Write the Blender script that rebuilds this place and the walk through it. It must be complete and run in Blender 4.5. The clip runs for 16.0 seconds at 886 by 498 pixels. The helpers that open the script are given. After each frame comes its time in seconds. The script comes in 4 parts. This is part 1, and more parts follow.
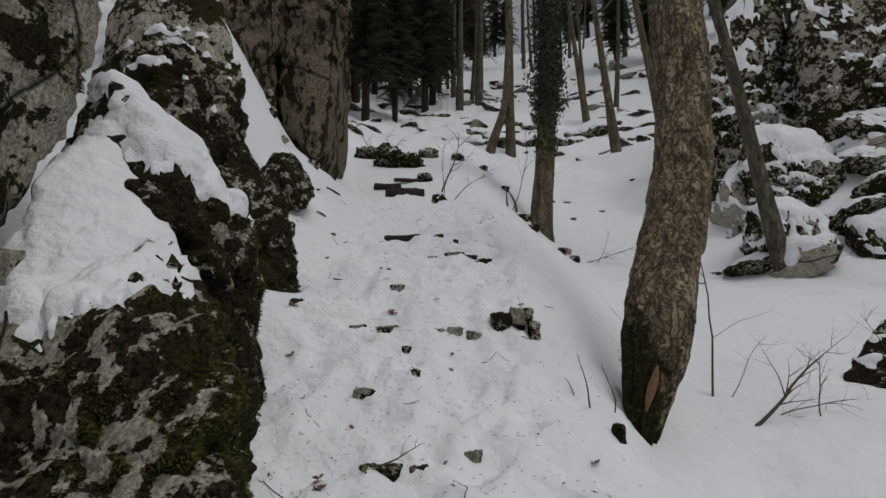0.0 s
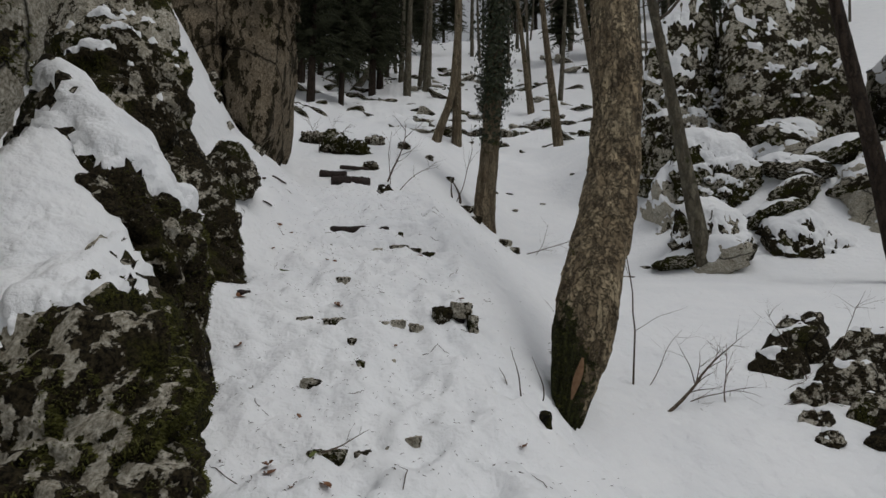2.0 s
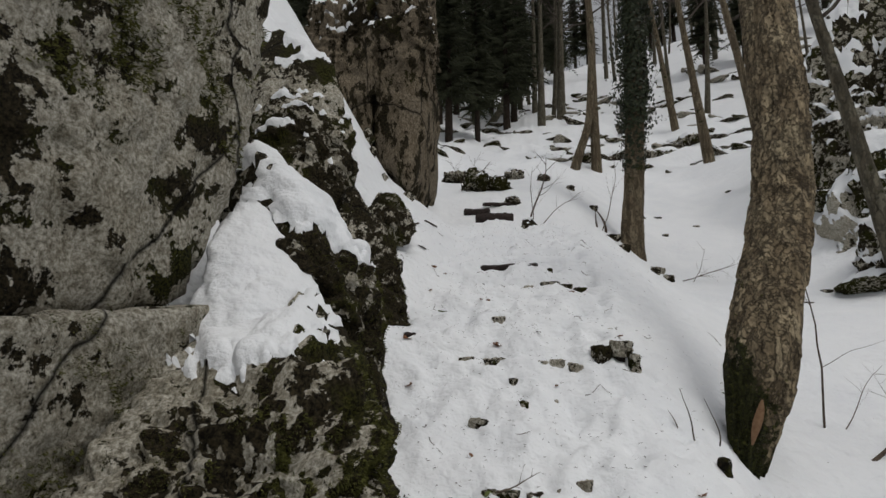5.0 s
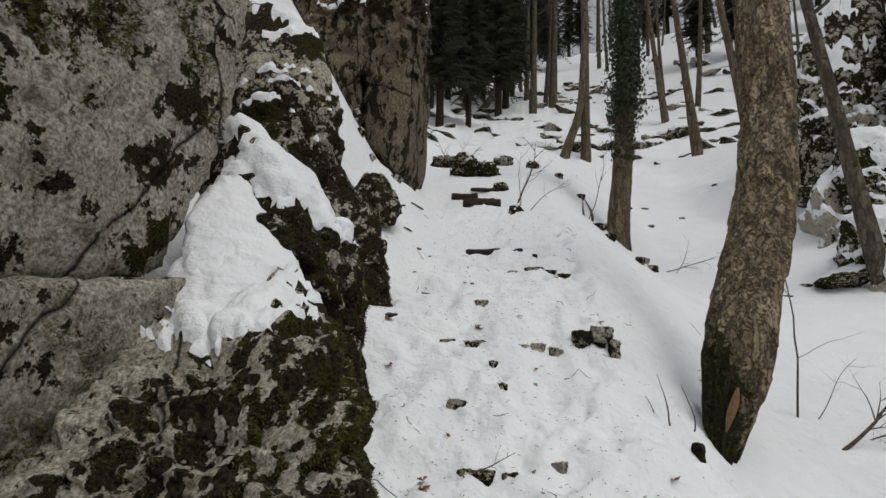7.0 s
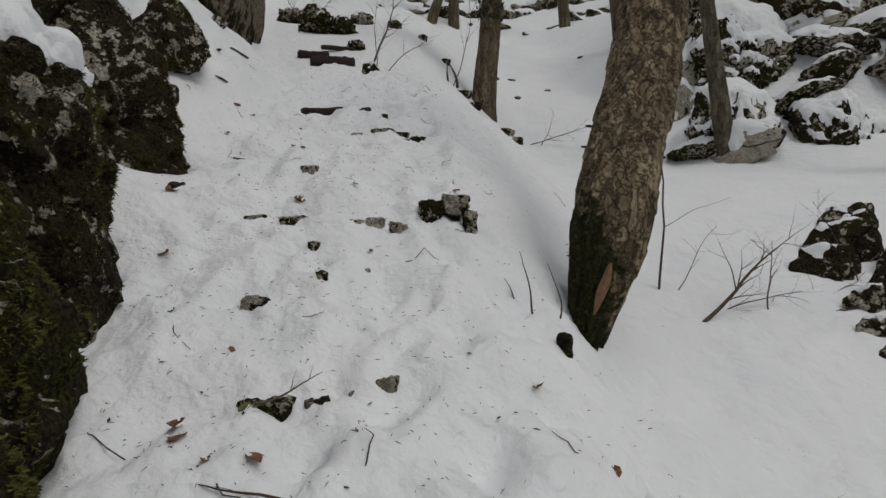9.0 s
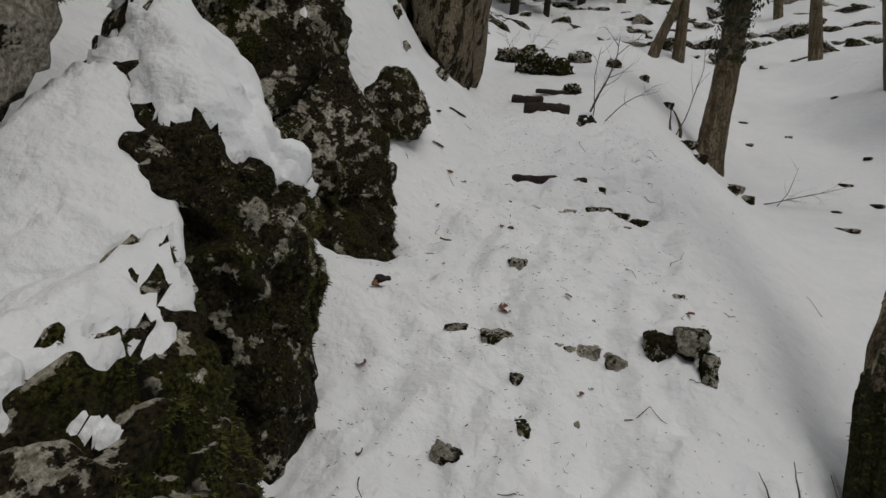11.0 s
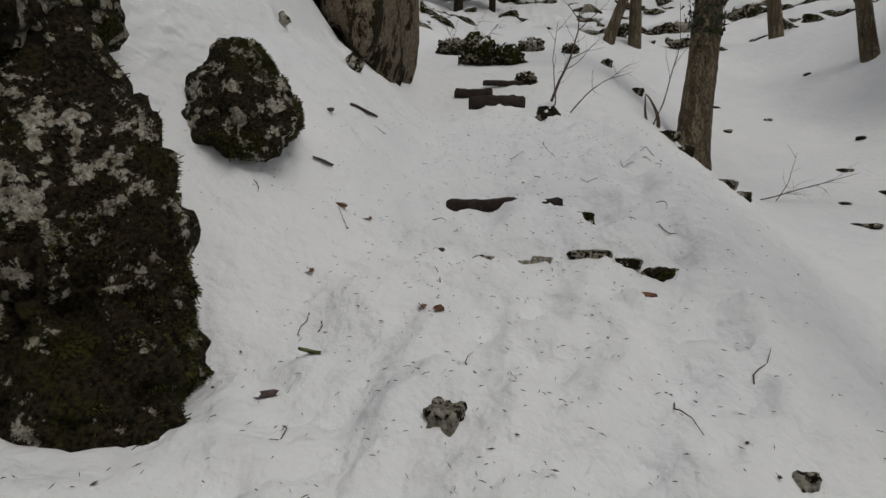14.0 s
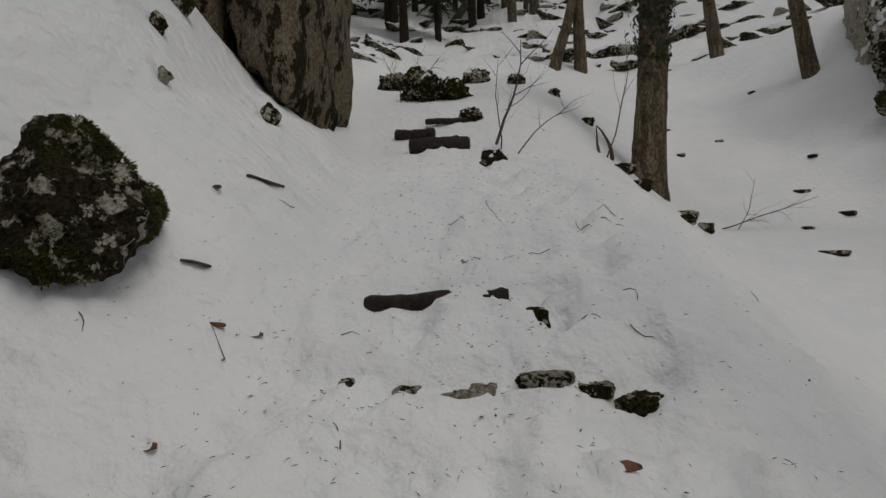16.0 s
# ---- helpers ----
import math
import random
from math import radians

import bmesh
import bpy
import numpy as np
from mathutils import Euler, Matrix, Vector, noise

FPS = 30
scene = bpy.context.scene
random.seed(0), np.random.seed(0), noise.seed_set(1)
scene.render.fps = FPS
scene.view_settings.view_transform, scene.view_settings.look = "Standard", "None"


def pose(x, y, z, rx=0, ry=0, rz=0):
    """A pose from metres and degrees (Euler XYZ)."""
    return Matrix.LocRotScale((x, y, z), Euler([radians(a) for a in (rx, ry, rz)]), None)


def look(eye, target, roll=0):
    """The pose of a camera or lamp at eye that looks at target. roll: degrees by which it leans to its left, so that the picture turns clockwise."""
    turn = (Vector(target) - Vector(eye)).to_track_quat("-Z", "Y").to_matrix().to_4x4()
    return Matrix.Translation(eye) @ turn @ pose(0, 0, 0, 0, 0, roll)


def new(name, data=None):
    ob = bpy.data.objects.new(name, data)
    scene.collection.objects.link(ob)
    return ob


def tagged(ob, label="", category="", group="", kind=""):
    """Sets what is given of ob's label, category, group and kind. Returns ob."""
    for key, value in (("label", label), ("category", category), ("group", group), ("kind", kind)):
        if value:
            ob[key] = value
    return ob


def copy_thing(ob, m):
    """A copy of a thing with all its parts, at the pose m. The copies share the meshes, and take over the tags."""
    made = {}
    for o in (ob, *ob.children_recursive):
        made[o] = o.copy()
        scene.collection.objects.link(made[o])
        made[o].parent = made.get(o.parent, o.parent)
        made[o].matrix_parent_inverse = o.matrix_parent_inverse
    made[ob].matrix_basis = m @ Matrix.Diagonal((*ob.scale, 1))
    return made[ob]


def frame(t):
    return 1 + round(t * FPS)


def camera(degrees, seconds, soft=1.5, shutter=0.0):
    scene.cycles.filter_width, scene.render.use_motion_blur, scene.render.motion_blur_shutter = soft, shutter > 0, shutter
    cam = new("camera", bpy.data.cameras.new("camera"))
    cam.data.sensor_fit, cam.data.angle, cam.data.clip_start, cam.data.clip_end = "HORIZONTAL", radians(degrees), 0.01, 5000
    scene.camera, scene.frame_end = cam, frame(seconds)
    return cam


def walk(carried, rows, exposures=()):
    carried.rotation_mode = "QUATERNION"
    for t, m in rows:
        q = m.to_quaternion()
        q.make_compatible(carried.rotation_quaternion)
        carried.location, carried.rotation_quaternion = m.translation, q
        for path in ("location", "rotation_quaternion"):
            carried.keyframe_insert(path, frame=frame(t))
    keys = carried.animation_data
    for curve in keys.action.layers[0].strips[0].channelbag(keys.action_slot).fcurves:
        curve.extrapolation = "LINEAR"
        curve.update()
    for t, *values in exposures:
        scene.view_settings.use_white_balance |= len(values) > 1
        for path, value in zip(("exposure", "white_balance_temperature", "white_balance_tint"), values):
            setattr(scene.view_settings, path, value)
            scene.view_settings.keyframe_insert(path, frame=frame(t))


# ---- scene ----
cam = camera(76.0, 16.0)
PATH = [
    (0, (0.002, -0.001, 1.502), (-0.001, 1.978, 1.787), -0.0),
    (0.5, (-0.017, -0.038, 1.522), (0.009, 1.947, 1.772), 4.3),
    (1, (-0.065, -0.11, 1.543), (-0.188, 1.872, 1.779), 2.3),
    (1.5, (-0.047, -0.148, 1.547), (-0.094, 1.84, 1.756), 1.8),
    (2, (-0.017, -0.23, 1.561), (0.179, 1.746, 1.796), 0.7),
    (2.5, (-0.022, -0.23, 1.57), (0.173, 1.737, 1.875), 0.9),
    (3, (-0.059, -0.195, 1.604), (-0.064, 1.764, 2.007), 0.3),
    (3.5, (-0.128, -0.365, 1.616), (-0.391, 1.566, 2.067), -0.6),
    (4, (-0.153, -0.397, 1.628), (-0.442, 1.54, 2.035), 0.3),
    (6.5, (-0.064, -0.372, 1.632), (-0.369, 1.579, 1.951), -0.5),
    (7, (-0.098, -0.352, 1.601), (-0.35, 1.611, 1.889), 1.4),
    (7.5, (-0.151, -0.191, 1.494), (-0.272, 1.8, 1.634), 2.7),
    (8, (-0.086, 0.14, 1.375), (-0.171, 2.137, 1.429), -2.5),
    (8.5, (0.146, 0.681, 1.394), (0.386, 2.66, 1.23), -0.9),
    (9, (0.142, 0.716, 1.553), (0.343, 2.702, 1.428), -0.0),
    (9.5, (0.178, 0.799, 1.676), (-0.047, 2.782, 1.545), 0.5),
    (10, (0.12, 0.873, 1.834), (-0.288, 2.829, 1.748), 4.4),
    (12.5, (-0.151, 2.047, 2.175), (-0.649, 3.983, 2.106), 5.1),
    (13, (-0.132, 2.495, 2.13), (-0.61, 4.437, 2.122), 3.3),
    (13.5, (-0.094, 3.044, 2.333), (-0.447, 5.012, 2.29), 0.1),
    (14, (-0.127, 3.229, 2.43), (-0.466, 5.199, 2.374), 1.3),
    (14.5, (-0.094, 3.174, 2.477), (-0.338, 5.159, 2.5), 0.6),
    (15, (-0.206, 3.508, 2.421), (-0.561, 5.476, 2.375), -0.4),
    (15.5, (-0.137, 3.798, 2.598), (-0.258, 5.791, 2.469), 0.9),
    (16, (-0.016, 3.991, 2.822), (-0.229, 5.979, 2.853), -2.4),
]
EXPOSURES = [(0.0, -0.86, 6280, 10), (1.5, -0.81, 6300, 10), (3.5, -0.72, 6400, 10), (7.0, -0.40, 6400, 10), (8.0, -0.64, 6380, 10), (9.0, -0.83, 6450, 10), (10.0, -0.88, 6500, 10), (12.5, -0.88, 6600, 10), (13.5, -0.86, 6600, 10), (15.0, -0.95, 6450, 10), (16.0, -1.10, 6600, 10)]
walk(cam, [(t, look(eye, target, roll)) for t, eye, target, roll in PATH], EXPOSURES)

# ---- light ----
world = bpy.data.worlds.new("overcast_sky")
scene.world = world
world.use_nodes = True
wn, wl = world.node_tree.nodes, world.node_tree.links
wn.clear()
sky = wn.new("ShaderNodeTexSky")
sky.sky_type, sky.sun_disc = "NISHITA", False
sky.sun_elevation, sky.sun_rotation = radians(80), radians(130)
sky.air_density, sky.dust_density = 1.6, 4.0
grey = wn.new("ShaderNodeHueSaturation")
grey.inputs["Saturation"].default_value = 0.12
back = wn.new("ShaderNodeBackground")
back.inputs["Strength"].default_value = 0.10
wout = wn.new("ShaderNodeOutputWorld")
wl.new(sky.outputs[0], grey.inputs["Color"])
wl.new(grey.outputs[0], back.inputs[0])
wl.new(back.outputs[0], wout.inputs[0])
sun = new("sun", bpy.data.lights.new("sun", "SUN"))
sun.data.energy, sun.data.angle, sun.data.color = 1.15, radians(26), (1.0, 0.96, 0.88)
sun.matrix_world = look((19, -12, 40), (0, 5, 0))


# ---- materials ----
def nodes_of(name):
    m = bpy.data.materials.new(name)
    m.use_nodes = True
    n, l = m.node_tree.nodes, m.node_tree.links
    return m, n, l, n["Principled BSDF"]


def coords(n, l, scale=(1, 1, 1), kind="Object"):
    tc = n.new("ShaderNodeTexCoord")
    mp = n.new("ShaderNodeMapping")
    mp.inputs["Scale"].default_value = scale
    l.new(tc.outputs[kind], mp.inputs["Vector"])
    return mp.outputs[0]


def noise_node(n, l, vec, scale, detail=6.0, rough=0.6):
    t = n.new("ShaderNodeTexNoise")
    t.inputs["Scale"].default_value, t.inputs["Detail"].default_value, t.inputs["Roughness"].default_value = scale, detail, rough
    l.new(vec, t.inputs["Vector"])
    return t.outputs["Fac"]


def noise_col(n, l, vec, scale):
    t = n.new("ShaderNodeTexNoise")
    t.inputs["Scale"].default_value = scale
    l.new(vec, t.inputs["Vector"])
    return t.outputs["Color"]


def ramp(n, l, fac, stops):
    r = n.new("ShaderNodeValToRGB")
    e = r.color_ramp.elements
    while len(e) < len(stops):
        e.new(0.5)
    for el, (pos, col) in zip(e, stops):
        el.position = pos
        el.color = (col, col, col, 1) if isinstance(col, (int, float)) else (*col, 1)
    l.new(fac, r.inputs[0])
    return r.outputs[0]


def mix(n, l, fac, a, b, mode="MIX"):
    m = n.new("ShaderNodeMix")
    m.data_type, m.blend_type = "RGBA", mode
    for sock, v in ((m.inputs["Factor"], fac), (m.inputs["A"], a), (m.inputs["B"], b)):
        if isinstance(v, tuple):
            sock.default_value = (*v, 1)
        elif isinstance(v, (int, float)):
            sock.default_value = v
        else:
            l.new(v, sock)
    return m.outputs["Result"]


def bump(n, l, bsdf, height, strength, distance, under=None):
    b = n.new("ShaderNodeBump")
    b.inputs["Strength"].default_value, b.inputs["Distance"].default_value = strength, distance
    l.new(height, b.inputs["Height"])
    if under is not None:
        l.new(under, b.inputs["Normal"])
    l.new(b.outputs[0], bsdf.inputs["Normal"])
    return b.outputs[0]


def snow_material():
    m, n, l, p = nodes_of("snow")
    v = coords(n, l)
    big = noise_node(n, l, v, 1.3, 4)
    fine = noise_node(n, l, v, 38, 6, 0.65)
    base = ramp(n, l, big, [(0.3, (0.80, 0.815, 0.84)), (0.7, (0.86, 0.87, 0.885))])
    grit = noise_node(n, l, v, 75, 3, 0.5)
    patch = ramp(n, l, noise_node(n, l, v, 2.2, 4), [(0.5, 0.0), (0.72, 1.0)])
    dots = ramp(n, l, grit, [(0.70, 0.0), (0.735, 1.0)])
    both = n.new("ShaderNodeMath")
    both.operation = "MULTIPLY"
    l.new(patch, both.inputs[0]), l.new(dots, both.inputs[1])
    l.new(mix(n, l, both.outputs[0], base, (0.30, 0.26, 0.20)), p.inputs["Base Color"])
    p.inputs["Roughness"].default_value = 0.6
    p.inputs["Specular IOR Level"].default_value = 0.25
    under = bump(n, l, p, noise_node(n, l, v, 8, 5, 0.5), 0.8, 0.07)
    bump(n, l, p, fine, 0.3, 0.008, under)
    return m


def rock_material(name, pale, moss, seed, zones=0.5, size=12.0, tint=(1.0, 1.0, 1.0), upright=1.0, shady=0.0):
    """Limestone under black lichen, with pale bare patches and green moss. pale, moss: how much of each, 0 to 1; size: how fine the patches are;
    shady: how much darker growth covers the valley side (+x) than the rest."""
    m, n, l, p = nodes_of(name)
    v = coords(n, l, (1, 1, upright))
    mp = n.new("ShaderNodeVectorMath")
    mp.inputs[1].default_value = (seed * 3.7, seed * 1.3, seed * 2.1)
    l.new(v, mp.inputs[0])
    v = mp.outputs[0]
    grain = noise_node(n, l, v, 48, 8, 0.75)
    stone = ramp(n, l, grain, [(0.34, (0.10, 0.088, 0.062)), (0.47, (0.36, 0.335, 0.275)), (0.62, (0.70, 0.67, 0.59))])
    spots = ramp(n, l, noise_node(n, l, v, 17, 9, 0.7), [(0.40, (0.34, 0.30, 0.22)), (0.54, (1, 1, 1))])
    stone = mix(n, l, 0.5, stone, spots, "MULTIPLY")
    stain = ramp(n, l, noise_node(n, l, v, 2.6, 5), [(0.35, (0.50, 0.44, 0.32)), (0.65, (1, 1, 1))])
    stone = mix(n, l, 0.35, stone, stain, "MULTIPLY")
    stone = mix(n, l, 1.0, stone, tint, "MULTIPLY")
    dark = ramp(n, l, noise_node(n, l, v, 55, 5, 0.7), [(0.40, (0.005, 0.004, 0.0025)), (0.70, (0.060, 0.048, 0.026))])
    green = ramp(n, l, noise_node(n, l, v, 70, 4, 0.7), [(0.42, (0.005, 0.0045, 0.0014)), (0.70, (0.075, 0.075, 0.016))])
    mossy = ramp(n, l, noise_node(n, l, v, 2.1, 5, 0.6), [(0.62 - 0.3 * moss, 0.0), (0.72 - 0.3 * moss, 1.0)])
    dark = mix(n, l, mossy, dark, green)
    blotch = noise_node(n, l, v, size, 12, 0.70)
    zone = noise_node(n, l, v, 1.3, 3)
    add = n.new("ShaderNodeMath")
    add.operation, add.inputs[1].default_value = "MULTIPLY_ADD", zones
    l.new(zone, add.inputs[0]), l.new(blotch, add.inputs[2])
    side = n.new("ShaderNodeSeparateXYZ")
    l.new(n.new("ShaderNodeNewGeometry").outputs["Normal"], side.inputs[0])
    less = n.new("ShaderNodeMath")
    less.operation, less.inputs[1].default_value = "MULTIPLY_ADD", -shady
    l.new(side.outputs["X"], less.inputs[0]), l.new(add.outputs[0], less.inputs[2])
    edge = 0.70 + 0.5 * zones - 0.38 * pale
    cover = ramp(n, l, less.outputs[0], [(edge - 0.006, 0.0), (edge + 0.012, 1.0)])
    skin = mix(n, l, cover, dark, stone)
    cracks = n.new("ShaderNodeTexVoronoi")
    cracks.feature = "DISTANCE_TO_EDGE"
    cracks.inputs["Scale"].default_value = 0.62
    l.new(mix(n, l, 0.22, v, noise_col(n, l, v, 2.2)), cracks.inputs["Vector"])
    gap = ramp(n, l, cracks.outputs["Distance"], [(0.0, 0.0), (0.010, 1.0)])
    skin = mix(n, l, gap, (0.008, 0.007, 0.005), skin)
    p.inputs["Roughness"].default_value = 0.92
    p.inputs["Specular IOR Level"].default_value = 0.1
    l.new(skin, p.inputs["Base Color"])
    u = bump(n, l, p, gap, 0.8, 0.02)
    u = bump(n, l, p, blotch, 0.9, 0.045, u)
    u = bump(n, l, p, grain, 0.6, 0.007, u)
    bump(n, l, p, noise_node(n, l, v, 110, 4, 0.7), 0.5, 0.003, u)
    return m


def bark_material(name, dark, light, moss=0.0, stretch=0.16, scale=14, foot=0.0):
    m, n, l, p = nodes_of(name)
    v = coords(n, l, (1, 1, stretch))
    w = coords(n, l)
    fibre = noise_node(n, l, v, scale, 7, 0.7)
    flake = noise_node(n, l, w, scale * 1.4, 8, 0.75)
    ridge = mix(n, l, 0.3, fibre, flake)
    colour = ramp(n, l, ridge, [(0.36, dark), (0.66, light)])
    plates = n.new("ShaderNodeTexVoronoi")
    plates.feature = "DISTANCE_TO_EDGE"
    plates.inputs["Scale"].default_value = scale * 1.1
    warp = mix(n, l, 0.12, v, noise_col(n, l, w, scale))
    l.new(warp, plates.inputs["Vector"])
    gap = ramp(n, l, plates.outputs["Distance"], [(0.0, 0.0), (0.13, 1.0)])
    cells = n.new("ShaderNodeTexVoronoi")
    cells.inputs["Scale"].default_value = scale * 1.1
    l.new(warp, cells.inputs["Vector"])
    each = n.new("ShaderNodeSeparateColor")
    l.new(cells.outputs["Color"], each.inputs[0])
    colour = mix(n, l, 0.75, colour, ramp(n, l, each.outputs[0], [(0.0, (0.55, 0.49, 0.42)), (0.55, (0.92, 0.87, 0.79)), (1.0, (1.2, 1.17, 1.1))]), "MULTIPLY")
    colour = mix(n, l, gap, mix(n, l, 0.8, colour, dark), colour)
    tone = ramp(n, l, noise_node(n, l, w, 2.5, 4), [(0.3, (0.68, 0.62, 0.58)), (0.7, (1, 1, 1))])
    colour = mix(n, l, 0.8, colour, tone, "MULTIPLY")
    if moss:
        g = ramp(n, l, noise_node(n, l, w, 40, 4), [(0.3, (0.010, 0.009, 0.004)), (0.7, (0.06, 0.065, 0.018))])
        where = ramp(n, l, noise_node(n, l, w, 3.0, 6, 0.65), [(0.66 - 0.25 * moss, 0.0), (0.72 - 0.25 * moss, 1.0)])
        colour = mix(n, l, where, colour, g)
    if foot:
        g = ramp(n, l, noise_node(n, l, w, 55, 4), [(0.3, (0.006, 0.005, 0.003)), (0.7, (0.055, 0.058, 0.016))])
        xyz = n.new("ShaderNodeSeparateXYZ")
        l.new(w, xyz.inputs[0])
        top = n.new("ShaderNodeMapRange")
        top.inputs["From Min"].default_value, top.inputs["From Max"].default_value = 0.3, foot
        top.inputs["To Min"].default_value, top.inputs["To Max"].default_value = 0.20, -0.16
        l.new(xyz.outputs["Z"], top.inputs["Value"])
        lean = n.new("ShaderNodeMath")
        lean.operation, lean.inputs[1].default_value = "MULTIPLY_ADD", -1.1
        l.new(xyz.outputs["X"], lean.inputs[0]), l.new(top.outputs[0], lean.inputs[2])
        more = n.new("ShaderNodeMath")
        more.operation = "ADD"
        l.new(lean.outputs[0], more.inputs[0]), l.new(noise_node(n, l, w, 7.0, 9, 0.75), more.inputs[1])
        colour = mix(n, l, ramp(n, l, more.outputs[0], [(0.62, 0.0), (0.66, 1.0)]), colour, g)
    l.new(colour, p.inputs["Base Color"])
    p.inputs["Roughness"].default_value = 0.9
    p.inputs["Specular IOR Level"].default_value = 0.2
    u = bump(n, l, p, gap, 1.0, 0.025)
    u = bump(n, l, p, ridge, 1.0, 0.03, u)
    u = bump(n, l, p, noise_node(n, l, w, 22, 8, 0.75), 0.8, 0.02, u)
    bump(n, l, p, noise_node(n, l, w, 60, 5, 0.7), 0.5, 0.008, u)
    return m


def plain_material(name, a, b, scale=20, rough=0.85, grain=0.01):
    m, n, l, p = nodes_of(name)
    v = coords(n, l)
    f = noise_node(n, l, v, scale, 5, 0.65)
    oi = n.new("ShaderNodeObjectInfo")
    c = ramp(n, l, f, [(0.3, a), (0.7, b)])
    shade = ramp(n, l, oi.outputs["Random"], [(0.0, 0.7), (1.0, 1.0)])
    l.new(mix(n, l, 1.0, c, shade, "MULTIPLY"), p.inputs["Base Color"])
    p.inputs["Roughness"].default_value = rough
    p.inputs["Specular IOR Level"].default_value = 0.25
    bump(n, l, p, f, 0.6, grain)
    return m


SNOW = snow_material()
LIME = rock_material("weathered_limestone", 0.68, 0.42, 1, 1.0, 6.0)
MOSSY = rock_material("black_lichen_limestone", 0.67, 0.35, 2, 0.40, 9.0, shady=0.20)
DARK = rock_material("dark_mossy_limestone", 0.392, 0.25, 3, 0.35, 10.0)
GREY = rock_material("grey_cliff_limestone", 0.46, 0.40, 4, 0.6, 7.0)
CRAGROCK = rock_material("brown_crag_limestone", 0.62, 0.15, 7, 0.8, 5.0, (0.42, 0.37, 0.32), 0.5)
GREEN = rock_material("green_moss_stone", 0.35, 0.75, 5)
STEPSTONE = rock_material("step_stone", 0.62, 0.45, 6)
BARK = bark_material("flaking_brown_bark", (0.065, 0.052, 0.036), (0.62, 0.53, 0.37), 0.0, 0.22, 16, 1.5)
BARKMOSS = bark_material("trunk_foot_bark", (0.02, 0.015, 0.010), (0.13, 0.085, 0.055), 0.75)
BARKGREY = bark_material("smooth_grey_bark", (0.08, 0.075, 0.056), (0.25, 0.235, 0.185), 0.25, 0.3, 10)
BARKDARK = bark_material("dark_conifer_bark", (0.02, 0.015, 0.012), (0.085, 0.065, 0.05), 0.15, 0.25, 10)
BARKTAN = bark_material("tan_furrowed_bark", (0.08, 0.064, 0.042), (0.35, 0.30, 0.215), 0.25)
NEEDLES = plain_material("fir_needles", (0.025, 0.030, 0.016), (0.085, 0.09, 0.05), 3)
IVY = plain_material("ivy_leaves", (0.012, 0.018, 0.008), (0.05, 0.06, 0.025), 9, 0.5)
TWIGWOOD = plain_material("twig_wood", (0.05, 0.035, 0.025), (0.16, 0.12, 0.09), 30)
TWIGFAR = plain_material("bare_crown_twigs", (0.05, 0.04, 0.032), (0.13, 0.105, 0.085), 5)
# wet timber of the steps; its near-black also paints shade in two hollows
WETWOOD_SHADE = plain_material("wet_wood_and_hollow_shade", (0.012, 0.009, 0.008), (0.06, 0.042, 0.036), 25)
LEAF = plain_material("dead_beech_leaf", (0.13, 0.055, 0.025), (0.30, 0.15, 0.08), 60, 0.7)
LEAFGREEN = plain_material("green_leaf", (0.08, 0.10, 0.02), (0.17, 0.19, 0.06), 60, 0.6)
FLAKE = plain_material("bark_flake", (0.05, 0.035, 0.03), (0.17, 0.13, 0.11), 40)
MOSSTUFT = plain_material("moss", (0.035, 0.036, 0.008), (0.15, 0.15, 0.035), 45)
SCAR = plain_material("bare_wood", (0.16, 0.085, 0.045), (0.30, 0.18, 0.10), 30)


# ---- small tools ----
def rng(seed):
    return random.Random(seed)


def as_mesh(name, verts, faces, smooth=True):
    me = bpy.data.meshes.new(name)
    me.from_pydata([tuple(v) for v in verts], [], [tuple(f) for f in faces])
    if smooth:
        me.polygons.foreach_set("use_smooth", [True] * len(me.polygons))
    me.update()
    return me


def part(name, me, material, parent, label=""):
    """One mesh object under a thing, or at top level where parent is None."""
    if isinstance(me, bmesh.types.BMesh):
        data = bpy.data.meshes.new(name)
        me.to_mesh(data)
        me.free()
        data.polygons.foreach_set("use_smooth", [True] * len(data.polygons))
        me = data
    me.materials.clear()
    me.materials.append(material)
    ob = new(name, me)
    if parent:
        ob.parent = parent
    return tagged(ob, label)


def empty(name, m, label, category, group=""):
    ob = new(name)
    ob.empty_display_size = 0.2
    ob.matrix_basis = m
    return tagged(ob, label, category, group)


def sstep(a, b, x):
    t = np.clip((np.asarray(x, float) - a) / (b - a), 0, 1)
    return t * t * (3 - 2 * t)


def tube(verts, faces, pts, radii, sides=6):
    """Adds a tube along pts to the lists."""
    pts = [Vector(p) for p in pts]
    start = len(verts)
    side = Vector((1, 0, 0))
    for i, p in enumerate(pts):
        d = (pts[min(i + 1, len(pts) - 1)] - pts[max(i - 1, 0)]).normalized()
        if abs(d.dot(side)) > 0.95:
            side = Vector((0, 1, 0))
        u = (side - d * side.dot(d)).normalized()
        w = d.cross(u)
        side = u
        for k in range(sides):
            a = 2 * math.pi * k / sides
            verts.append(p + (u * math.cos(a) + w * math.sin(a)) * radii[i])
    for i in range(len(pts) - 1):
        for k in range(sides):
            a, b = start + i * sides + k, start + i * sides + (k + 1) % sides
            faces.append((a, b, b + sides, a + sides))
    faces.append(tuple(range(start + (len(pts) - 1) * sides, start + len(pts) * sides)))
    faces.append(tuple(reversed(range(start, start + sides))))


